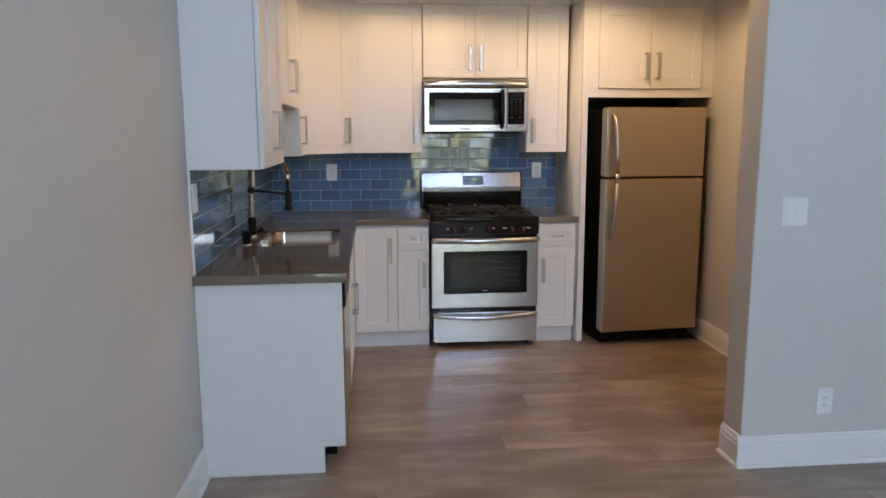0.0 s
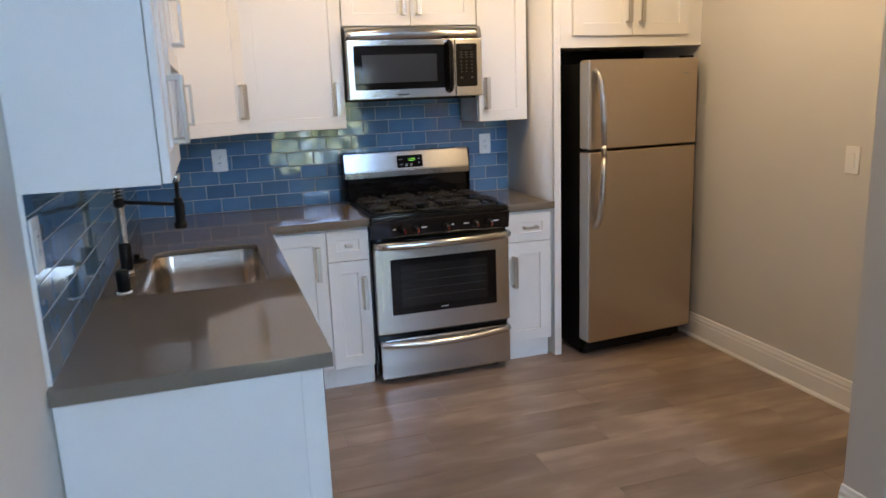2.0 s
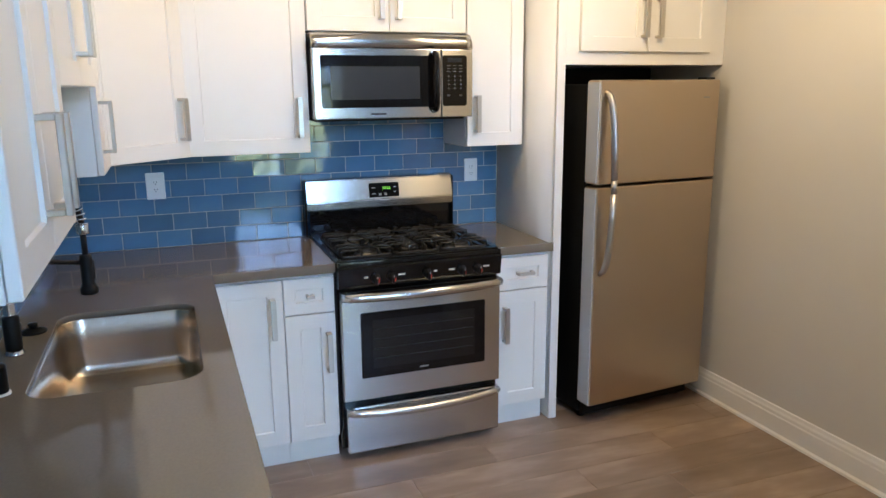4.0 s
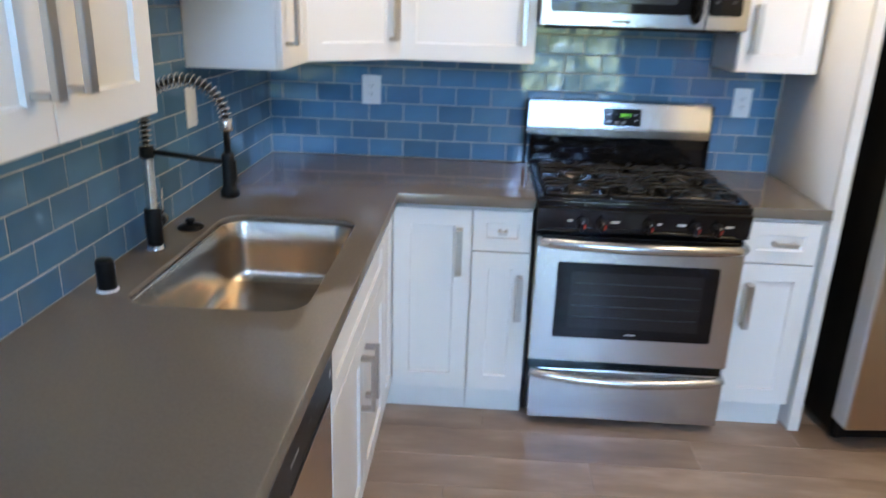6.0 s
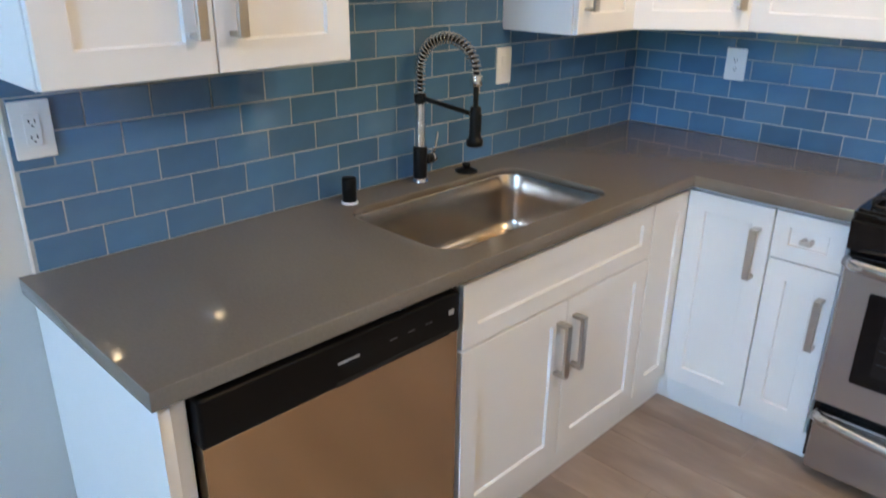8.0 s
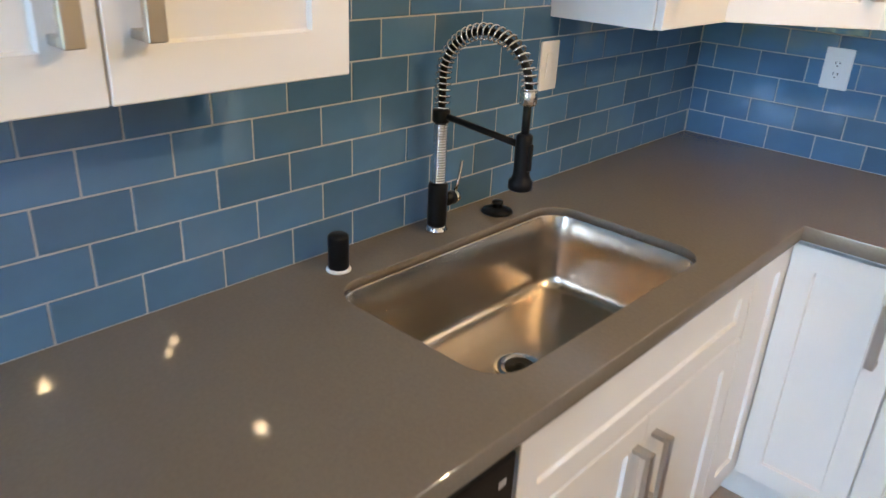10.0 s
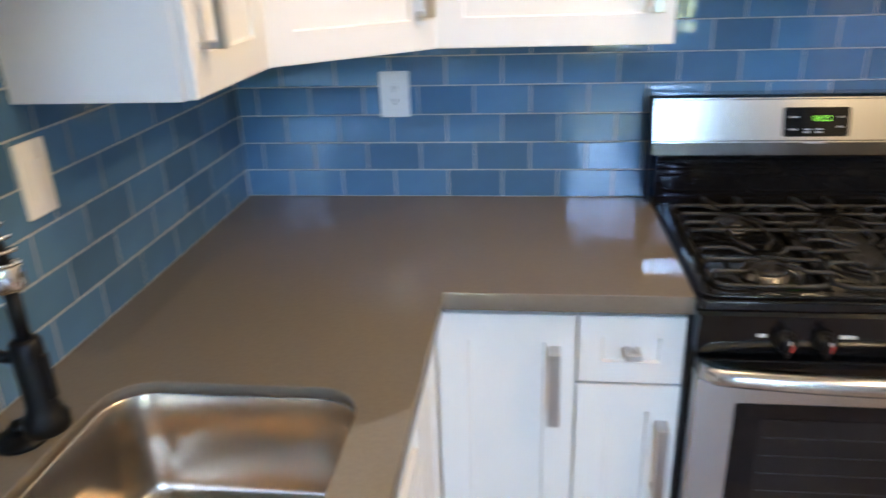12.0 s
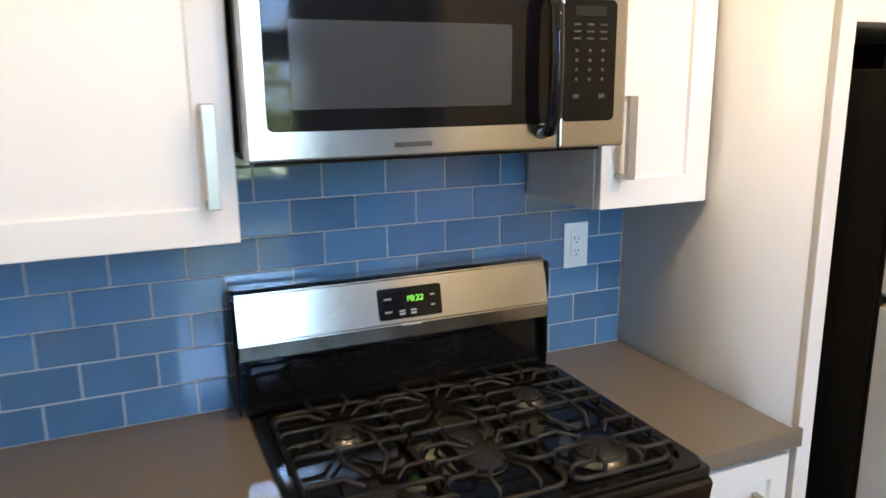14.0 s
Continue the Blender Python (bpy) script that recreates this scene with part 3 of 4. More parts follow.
fe = slab([[(1.9105, CY2), (2.206, CY2), (2.206, CY2 + 0.0132), (1.9105, CY2 + 0.0132)]], 0.040)
part("front_edge", eased(fe, lambda c: close(c.y, CY2), 0.0018), QUARTZ, wt2, m=Matrix.Translation((0, 0, 0.8755)))

# ---------------------------------------------------------------- sink
sk = thing("kitchen_sink", (0.35, 4.64, 0.69), "undermounted brushed stainless steel single-bowl sink", "sink")
bm = bmesh.new()
levels = [(-0.025, 0.100, 0.8942), (-0.001, 0.076, 0.8942), (0.001, 0.074, 0.891), (0.004, 0.072, 0.80), (0.010, 0.068, 0.735), (0.016, 0.064, 0.712),
          (0.028, 0.052, 0.700), (0.048, 0.045, 0.6955), (0.125, 0.030, 0.693), (0.149, 0.020, 0.691)]
rings = []
for inset, r, z in levels:
    rings.append([bm.verts.new((x, y, z)) for x, y in rounded(SX0 + inset, SX1 - inset, SY0 + inset, SY1 - inset, r, 8)])
for a, b in zip(rings, rings[1:]):
    for k in range(len(a)):
        bm.faces.new((a[k], a[(k + 1) % len(a)], b[(k + 1) % len(a)], b[k]))
bm.faces.new(rings[-1])
part("bowl", smooth(bm, 60), SINK, sk)
part("drain_ring", smooth(turned(bmesh.new(), [(0.030, 0.6905), (0.034, 0.695), (0.050, 0.6975), (0.056, 0.696), (0.057, 0.6915)], 0.351, 4.615, 32)), CHROME, sk, "polished drain ring")
part("drain_basket", smooth(turned(bmesh.new(), [(0.0335, 0.693), (0.0335, 0.6956), (0.012, 0.6952), (0.010, 0.699), (0.004, 0.700)], 0.351, 4.615, 24)), BLACK, sk, "dark drain opening")


# ---------------------------------------------------------------- tap and sink-side things
fa = thing("kitchen_faucet", (0.062, 4.640, 0.915), "black spring-neck kitchen faucet with steel coil and pull-down spray", "faucet")
FX, FY = 0.062, 4.640
part("base_ring", smooth(turned(bmesh.new(), [(0.026, 0.9155), (0.026, 0.920), (0.022, 0.926), (0.0205, 0.930)], FX, FY)), CHROME, fa)
part("lower_body", smooth(turned(bmesh.new(), [(0.0215, 0.9302), (0.0225, 0.934), (0.0225, 1.026), (0.021, 1.031)], FX, FY)), MATTE, fa)
bm = bmesh.new()
prof = []
for i in range(23):
    z = 1.0315 + i * 0.0060
    prof += [(0.0124, z), (0.0150, z + 0.0010), (0.0163, z + 0.0025), (0.0150, z + 0.0042)]
part("stem", smooth(turned(bm, prof, FX, FY, 20), 30), CHROME, fa, "ribbed steel stem")
part("collar", smooth(turned(bmesh.new(), [(0.018, 1.170), (0.0195, 1.172), (0.0195, 1.196), (0.018, 1.198)], FX, FY)), MATTE, fa)
ux, uy = 0.205, 0.030
ul = math.hypot(ux, uy)
ux, uy = ux / ul, uy / ul
R = ul / 2
arc = [Vector((FX, FY, 1.198 + k * 0.01)) for k in range(8)]
zc = 1.268
arc += [Vector((FX + ux * R * (1 - math.cos(a)), FY + uy * R * (1 - math.cos(a)), zc + R * math.sin(a))) for a in [math.pi * k / 28 for k in range(29)]]
part("hose", smooth(tube(bmesh.new(), arc, 0.0085, 10)), MATTE, fa, "black hose inside the coil")
coil, steps = [], 30 * 12
lens = [0.0]
for a, b in zip(arc, arc[1:]):
    lens.append(lens[-1] + (b - a).length)
side = Vector((-uy, ux, 0))
for i in range(steps + 1):
    s = lens[-1] * i / steps
    j = min(max(k for k in range(len(arc)) if lens[k] <= s + 1e-9), len(arc) - 2)
    f = (s - lens[j]) / (lens[j + 1] - lens[j])
    p = arc[j].lerp(arc[j + 1], f)
    dirn = (arc[j + 1] - arc[j]).normalized()
    nrm = side.cross(dirn)
    a = 2 * math.pi * i / 12
    coil.append(p + side * (0.0160 * math.cos(a)) + nrm * (0.0160 * math.sin(a)))
part("coil_spring", smooth(tube(bmesh.new(), coil, 0.0025, 6)), CHROME, fa, "steel coil spring")
TX, TY = FX + ux * ul, FY + uy * ul
part("coil_end", smooth(turned(bmesh.new(), [(0.0165, 1.243), (0.018, 1.246), (0.018, 1.269), (0.0165, 1.272)], TX, TY)), CHROME, fa)
part("spray_neck", smooth(turned(bmesh.new(), [(0.0085, 1.18), (0.0085, 1.244)], TX, TY, 16)), MATTE, fa)
part("spray_head", smooth(turned(bmesh.new(), [(0.012, 1.184), (0.0165, 1.180), (0.0175, 1.168), (0.0175, 1.100), (0.020, 1.090), (0.0255, 1.084), (0.0255, 1.068), (0.022, 1.065)], TX, TY)), MATTE, fa)
part("spray_lever", boxed(TX + 0.014, TX + 0.021, TY - 0.006, TY + 0.006, 1.108, 1.165, 0.002), MATTE, fa)
part("support_arm", smooth(tube(bmesh.new(), [(FX + ux * 0.017, FY + uy * 0.017, 1.184), (TX - ux * 0.016, TY - uy * 0.016, 1.160)], 0.0072, 12)), MATTE, fa)
part("lever_hub", smooth(tube(bmesh.new(), [(FX, FY + 0.020, 0.985), (FX, FY + 0.050, 0.985)], 0.0165, 16)), MATTE, fa)
part("lever_cap", smooth(tube(bmesh.new(), [(FX, FY + 0.0505, 0.985), (FX, FY + 0.066, 0.985)], [0.0165, 0.013], 16)), CHROME, fa)
part("lever", smooth(tube(bmesh.new(), [(FX - 0.001, FY + 0.058, 0.996), (FX - 0.008, FY + 0.078, 1.024), (FX - 0.012, FY + 0.090, 1.062)], [0.005, 0.0045, 0.004], 10)), CHROME, fa)

ag = thing("air_gap", (0.077, 4.340, 0.915), "small black air gap cap on a white ring", "air gap")
part("ring", smooth(turned(bmesh.new(), [(0.0255, 0.9155), (0.0255, 0.9185), (0.023, 0.9205)], 0.077, 4.340)), PLASTIC, ag, "white base ring")
part("cap", smooth(turned(bmesh.new(), [(0.0205, 0.9207), (0.0215, 0.923), (0.0215, 0.985), (0.0205, 0.990), (0.017, 0.993)], 0.077, 4.340)), BLACK, ag)
st = thing("sink_stopper", (0.080, 4.838, 0.915), "black rubber sink stopper lying on the worktop", "stopper")
part("disc", smooth(turned(bmesh.new(), [(0.037, 0.9156), (0.039, 0.918), (0.037, 0.923), (0.022, 0.927), (0.018, 0.930)], 0.080, 4.838)), BLACK, st)
part("knob", smooth(turned(bmesh.new(), [(0.012, 0.9302), (0.012, 0.937), (0.015, 0.941), (0.013, 0.946), (0.006, 0.948)], 0.080, 4.838)), BLACK, st)

# ---------------------------------------------------------------- dishwasher
DY0, DY1 = 3.552, 4.240
dw = thing("dishwasher", (0.3, 3.9, 0), "stainless dishwasher with a black control strip under the worktop", "dishwasher")
part("tub", boxed(0.03, 0.575, DY0, DY1, 0.06, 0.868), BLACK, dw)
part("door", box(bmesh.new(), 0.5755, 0.622, DY0 + 0.006, DY1 - 0.006, 0.125, 0.7425, 0.002, 2), STEEL_V, dw, "brushed stainless door")
ds = part("control_strip", box(bmesh.new(), 0.5755, 0.628, DY0 + 0.004, DY1 - 0.004, 0.743, 0.850, 0.007, 3), BLACK, dw, "glossy black control strip")
part("handle_recess", boxed(0.6275, 0.6295, 3.86, 4.20, 0.7455, 0.757, 0.0008), SLOT_SHADE, ds)
part("logo", boxed(0.6275, 0.6286, 3.866, 3.924, 0.797, 0.803, 0.0002), GREYMARK, ds, "plain pale bar in place of a maker's name")
for y in (4.02, 4.075, 4.13):
    part("button", boxed(0.6275, 0.6286, y - 0.011, y + 0.011, 0.799, 0.803, 0.0002), KEYMARK, ds)
part("badge", boxed(0.6275, 0.6286, 4.195, 4.213, 0.797, 0.811, 0.0002), GREYMARK, ds)
part("kick_plate", boxed(0.50, 0.524, DY0, DY1, 0.012, 0.122, 0.002), BLACK, dw)
for y in (DY0 + 0.06, DY1 - 0.06):
    part("foot", smooth(turned(bmesh.new(), [(0.018, 0.0005), (0.018, 0.010), (0.008, 0.012), (0.008, 0.06)], 0.45, y, 12)), BLACK, dw)


# ---------------------------------------------------------------- range
def bowed(x0, x1, y, z, out, drop, r, squash, mat, parent, name="handle", ends=0.03):
    """A bar that bows out between two feet on the face at y."""
    pts = []
    for k in range(25):
        u = k / 24
        s = math.sin(math.pi * u)
        pts.append((x0 + (x1 - x0) * u, y - out * (0.55 + 0.45 * s) * min(1, u / 0.03 + 0.25, (1 - u) / 0.03 + 0.25), z - drop * s))
    return part(name, smooth(tube(bmesh.new(), pts, r, 14, squash, up=(0, 0, 1)), 60), mat, parent)


RX0, RX1 = 1.148, 1.907
RF = 5.340                        # door face plane of the range
rg = thing("gas_range", (1.52, 5.66, 0), "freestanding stainless gas range with black cooktop and cast-iron grates", "range")
part("body", box(bmesh.new(), RX0, RX1, 5.385, 5.985, 0.045, 0.900, 0.003), ENAMEL, rg)
for x in (RX0 + 0.06, RX1 - 0.06):
    for y in (5.43, 5.92):
        part("foot", smooth(turned(bmesh.new(), [(0.017, 0.0005), (0.017, 0.014), (0.009, 0.018), (0.009, 0.046)], x, y, 12)), BLACK, rg)
# cooktop pan with a raised rim
bm = slab([rounded(RX0 - 0.002, RX1 + 0.002, 5.335, 5.915, 0.012)], 0.022, 0.004)
part("cooktop", bm, ENAMEL, rg, m=Matrix.Translation((0, 0, 0.901)))
rim = slab([rounded(RX0 + 0.002, RX1 - 0.002, 5.345, 5.905, 0.03), rounded(RX0 + 0.030, RX1 - 0.030, 5.372, 5.880, 0.035)[::-1]], 0.008, 0.003)
part("cooktop_rim", rim, ENAMEL, rg, m=Matrix.Translation((0, 0, 0.9225)))
# control panel
pr = [(5.384, 0.900), (5.336, 0.900), (5.330, 0.893), (5.343, 0.805), (5.384, 0.800)]
bm = bmesh.new()
a = [bm.verts.new((RX0, y, z)) for y, z in pr]
b = [bm.verts.new((RX1, y, z)) for y, z in pr]
for i in range(5):
    bm.faces.new((a[i], a[(i + 1) % 5], b[(i + 1) % 5], b[i]))
bm.faces.new(a[::-1]), bm.faces.new(b)
cp = part("control_panel", bm, ENAMEL, rg, "glossy black control panel")
tilt = Matrix.Rotation(radians(8.4), 4, "X")
for x, mx, wide in ((1.310, -0.042, 0.018), (1.383, 0.045, 0.030), (1.548, 0.038, 0.016), (1.712, -0.048, 0.030), (1.790, 0.042, 0.030)):
    mk = Matrix.Translation((x, 5.3385, 0.843)) @ tilt @ Matrix.Rotation(radians(90), 4, "X")
    bm = bmesh.new()
    turned(bm, [(0.021, 0.0), (0.021, 0.010), (0.0185, 0.014), (0.017, 0.026), (0.015, 0.028)], sides=24)
    box(bm, -0.005, 0.005, -0.021, 0.021, 0.012, 0.038, 0.002)
    kn = part("knob", smooth(bm), BLACK, cp, "black burner knob", mk)
    part("pointer", boxed(0.0052, 0.0112, -0.012, 0.005, 0.0276, 0.0290), RED, cp, "red pointer mark", mk)
    part("pointer_tip", boxed(-0.0018, 0.0018, 0.011, 0.020, 0.0375, 0.0386), MARK, cp, "white pointer mark", mk)
    part("legend", boxed(mx - wide / 2, mx + wide / 2, 0.003, 0.011, 0.0016, 0.0021), MARK, cp, "plain pale bar in place of small print", mk)
# oven door
od = part("oven_door", box(bmesh.new(), RX0 + 0.006, RX1 - 0.002, RF, 5.384, 0.285, 0.752, 0.006, 3), STEEL, rg, "brushed stainless oven door")
part("door_cap", box(bmesh.new(), RX0 + 0.006, RX1 - 0.002, RF + 0.002, 5.384, 0.753, 0.790, 0.004, 2), ENAMEL, od)
part("window", face_plate(1.238, 1.828, 0.388, 0.690, RF + 0.0008, 0.0028, 0.008), GLASS, od, "black glass oven window")
part("inner_window", face_plate(1.290, 1.776, 0.430, 0.655, RF - 0.0021, 0.0008, 0.006, 0.0002), OVEN, od)
for z in (0.475, 0.52, 0.565, 0.61):
    part("rack", boxed(1.30, 1.766, RF - 0.0033, RF - 0.0029, z, z + 0.002), RACK, od, "oven rack behind the glass")
part("logo", boxed(1.508, 1.548, RF - 0.0025, RF - 0.0020, 0.406, 0.411), GREYMARK, od)
bowed(RX0 + 0.014, RX1 - 0.010, RF, 0.772, 0.050, 0.004, 0.021, 1.0, STEEL, od)
dr = part("storage_drawer", box(bmesh.new(), RX0 + 0.018, RX1 - 0.002, RF + 0.003, 5.384, 0.034, 0.252, 0.005, 2), STEEL, rg, "brushed stainless storage drawer")
bowed(RX0 + 0.020, RX1 - 0.012, RF + 0.003, 0.238, 0.032, 0.020, 0.019, 1.0, STEEL, dr)
# back guard
gp = [(5.985, 1.0), (5.985, 1.208), (5.930, 1.208), (5.917, 1.200), (5.894, 1.097), (5.898, 1.060), (5.985, 1.055)]
bm = bmesh.new()
gp = gp[1:]
a = [bm.verts.new((RX0 - 0.019, y, z)) for y, z in gp]
b = [bm.verts.new((RX1 - 0.022, y, z)) for y, z in gp]
for i in range(len(gp)):
    bm.faces.new((a[i], a[(i + 1) % len(gp)], b[(i + 1) % len(gp)], b[i]))
bm.faces.new(a[::-1]), bm.faces.new(b)
bmesh.ops.bevel(bm, geom=[e for e in bm.edges if abs(e.verts[0].co.x - e.verts[1].co.x) > 0.1], offset=0.003, segments=2, affect="EDGES")
bg = part("back_guard", bm, STEEL, rg, "brushed stainless back guard")
part("guard_end", boxed(RX0 - 0.028, RX0 - 0.0195, 5.905, 5.985, 0.93, 1.200, 0.004), ENAMEL, rg)
part("guard_end", boxed(RX1 - 0.0215, RX1 - 0.012, 5.905, 5.985, 0.93, 1.200, 0.004), ENAMEL, rg)
part("vent_panel", box(bmesh.new(), RX0 - 0.003, RX1 - 0.020, 5.932, 5.985, 0.9235, 1.056, 0.004), ENAMEL, rg)
part("vent_lip", box(bmesh.new(), RX0 - 0.004, RX1 - 0.018, 5.916, 5.9315, 0.9235, 0.945, 0.005), ENAMEL, rg)
gt = Matrix.Translation((1.520, 5.9053, 1.143)) @ Matrix.Rotation(radians(-11.6), 4, "X") @ Matrix.Rotation(radians(90), 4, "X")
cl = part("clock_panel", slab([rounded(-0.078, 0.078, -0.036, 0.036, 0.006)], 0.004, 0.001), GLASS, bg, "black electronic clock panel", gt)
part("clock_digits", lettering("10:22", 0.0195), LED, bg, "green lit clock digits", gt @ Matrix.Translation((0.011, 0.008, 0.0046)))
for x, y, w in ((-0.055, 0.012, 0.018), (0.055, 0.012, 0.010), (-0.055, -0.018, 0.018), (-0.022, -0.018, 0.014), (0.006, -0.018, 0.014), (0.055, -0.012, 0.010), (-0.022, -0.025, 0.014), (0.006, -0.025, 0.014)):
    part("key_mark", boxed(x - w / 2, x + w / 2, y - 0.0022, y + 0.0022, 0.0042, 0.0047), GREYMARK, bg, "", gt)
part("logo", boxed(-0.025, 0.025, -0.053, -0.048, 0.0008, 0.0014), GREYMARK, bg, "", gt)
# burners
BURN = [(1.300, 5.455, 0.042), (1.735, 5.455, 0.050), (1.300, 5.735, 0.038), (1.735, 5.735, 0.036)]
for x, y, r in BURN:
    part("burner_base", smooth(turned(bmesh.new(), [(r + 0.010, 0.9232), (r + 0.009, 0.929), (r + 0.003, 0.932), (r + 0.002, 0.938)], x, y)), BURNER, rg, "dull metal burner ring")
    part("burner_cap", smooth(turned(bmesh.new(), [(r, 0.9382), (r + 0.001, 0.943), (r - 0.004, 0.9475), (r * 0.4, 0.949)], x, y)), IRON, rg, "black burner cap")
ov = slab([[(1.5175 + 0.040 * math.cos(a) * (1 if abs(math.sin(a)) < 2 else 0), 5.595 + (0.075 if math.sin(a) > 0 else -0.075) + 0.040 * math.sin(a)) for a in [2 * math.pi * (k + 0.5) / 28 for k in range(28)]]], 0.012, 0.003)
part("oval_burner", ov, IRON, rg, "long oval centre burner cap", Matrix.Translation((0, 0, 0.9300)))
part("oval_burner_base", slab([[(1.5175 + 0.047 * math.cos(a), 5.595 + (0.075 if math.sin(a) > 0 else -0.075) + 0.047 * math.sin(a)) for a in [2 * math.pi * (k + 0.5) / 28 for k in range(28)]]], 0.0065), BURNER, rg, "", Matrix.Translation((0, 0, 0.9233)))


def grate(x0, x1, y0, y1, hubs):
    """One cast-iron grate: a low rounded frame, upright feet on it, and straight thin bars that reach in towards each burner."""
    bm = bmesh.new()
    low, high, r = 0.9345, 0.960, 0.0042

    def bar(px, py, points, legged=True):
        """A bar that rises from the frame at (px, py) and then runs level through the points."""
        path = [(px, py, low)] if legged else []
        path += [(px, py, high - 0.004)] if legged else [(px, py, high)]
        path += [(x, y, high) for x, y in points]
        tube(bm, path, [r * 1.15] * (len(path) - 1) + [r * 0.8], 6)

    tube(bm, [(x, y, low) for x, y in rounded(x0, x1, y0, y1, 0.034, 5)], 0.0055, 8, closed=True, up=(0, 0, 1))
    ym = (y0 + y1) / 2
    tube(bm, [(x0, ym, low), (x0 + 0.003, ym, high), (x1 - 0.003, ym, high), (x1, ym, low)], r * 1.2, 6)
    for cx, cy, hub in hubs:
        far = y1 if cy > ym else y0
        for side, ex in ((-1, x0), (1, x1)):
            bar(ex, cy, [(ex - side * 0.006, cy), (cx + side * hub * 0.45, cy)])
            for off in (-0.062, 0.062):
                bar(ex, cy + off, [(ex - side * 0.006, cy + off), (cx + side * 0.058, cy + off), (cx + side * 0.030, cy + off * 0.42)])
            # fingers from the front or back edge, and from the cross bar
            bar(cx + side * 0.040, far, [(cx + side * 0.040, far + (cy - far) * 0.30), (cx + side * 0.012, cy + (far - cy) * 0.32)])
            bar(cx + side * 0.040, ym, [(cx + side * 0.040, ym + (cy - ym) * 0.35), (cx + side * 0.012, cy + (ym - cy) * 0.32)], False)
    return smooth(bm, 60)


part("grate", grate(1.178, 1.404, 5.380, 5.872, [BURN[0], BURN[2]]), IRON, rg, "black cast-iron grate")
part("grate", grate(1.411, 1.624, 5.380, 5.872, [(1.5175, 5.505, 0.05), (1.5175, 5.735, 0.05)]), IRON, rg, "black cast-iron grate")
part("grate", grate(1.631, 1.858, 5.380, 5.872, [BURN[1], BURN[3]]), IRON, rg, "black cast-iron grate")

# ---------------------------------------------------------------- microwave
MX0, MX1, MZ0, MZ1, MF = 1.1285, 1.8775, 1.505, 1.884, 5.606
mw = thing("microwave_oven", (1.5, 5.8, MZ0), "over-the-range stainless microwave with a black handle", "microwave")
part("body", boxed(MX0, MX1, 5.652, 6.003, MZ0 + 0.012, MZ1 - 0.001, 0.002), ENAMEL, mw)
part("underside", boxed(MX0 + 0.02, MX1 - 0.02, 5.664, 5.98, MZ0 - 0.007, MZ0 + 0.0115), BLACK, mw)
XS = 1.722                       # seam between door and control side
md_ = part("door", box(bmesh.new(), MX0, XS - 0.001, MF, 5.651, MZ0 + 0.004, 1.816, 0.005, 3), STEEL, mw, "brushed stainless door frame")
ms = part("control_side", box(bmesh.new(), XS + 0.001, MX1, MF, 5.651, MZ0 + 0.004, 1.816, 0.005, 3), STEEL, mw, "brushed stainless control side")
# bowed vent band on top
bm = bmesh.new()
lo, hi = [], []
for k in range(25):
    u = k / 24
    bow = 0.020 * (1 - (2 * u - 1) ** 2)
    x = MX0 + (MX1 - MX0) * u
    lo.append([bm.verts.new(c) for c in ((x, MF - 0.001, 1.819), (x, MF + 0.012 - bow * 0.3, 1.858), (x, MF + 0.034 - bow, 1.881), (x, 5.651, 1.882), (x, 5.651, 1.819))])
for a, b in zip(lo, lo[1:]):
    for i in range(5):
        bm.faces.new((a[i], a[(i + 1) % 5], b[(i + 1) % 5], b[i]))
bm.faces.new(lo[0][::-1]), bm.faces.new(lo[-1])
part("vent_band", smooth(bm, 50), STEEL, mw, "bowed stainless vent band")
part("door_glass", face_plate(1.163, 1.700, 1.558, 1.786, MF + 0.0008, 0.0028, 0.012), GLASS, md_, "black door glass")
part("door_window", face_plate(1.206, 1.616, 1.594, 1.738, MF - 0.0021, 0.0008, 0.006, 0.0002), SCREEN, md_, "screened window")
part("logo", boxed(1.385, 1.455, MF - 0.0012, MF + 0.0005, 1.526, 1.534), KEYMARK, md_)
hpts = [(1.684, MF - 0.002, 1.798), (1.684, MF - 0.030, 1.792), (1.685, MF - 0.043, 1.765), (1.685, MF - 0.047, 1.67), (1.685, MF - 0.043, 1.575), (1.684, MF - 0.030, 1.548), (1.684, MF - 0.002, 1.542)]
part("handle", smooth(tube(bmesh.new(), hpts, 0.0140, 14, up=(1, 0, 0)), 60), ENAMEL, md_, "glossy black door handle")
kp = part("keypad", face_plate(1.727, 1.848, 1.560, 1.788, MF + 0.0008, 0.0028, 0.012), GLASS, ms, "black keypad")
part("display", face_plate(1.752, 1.822, 1.758, 1.776, MF - 0.0021, 0.0008, 0.003, 0.0002), SLOT_SHADE, kp)
for r, z in enumerate((1.742, 1.729, 1.716)):
    for x in (1.757, 1.787, 1.817):
        part("key_mark", boxed(x - 0.008, x + 0.008, MF - 0.0026, MF - 0.0021, z - 0.0018, z + 0.0018), KEYMARK, kp)
for r, z in enumerate((1.694, 1.676, 1.658, 1.640)):
    for c, x in enumerate((1.757, 1.787, 1.817)):
        part("key_mark", boxed(x - 0.0032, x + 0.0032, MF - 0.0026, MF - 0.0021, z - 0.003, z + 0.003), KEYMARK, kp)
for x in (1.757, 1.817):
    part("key_mark", boxed(x - 0.007, x + 0.007, MF - 0.0026, MF - 0.0021, 1.604, 1.612), KEYMARK, kp)

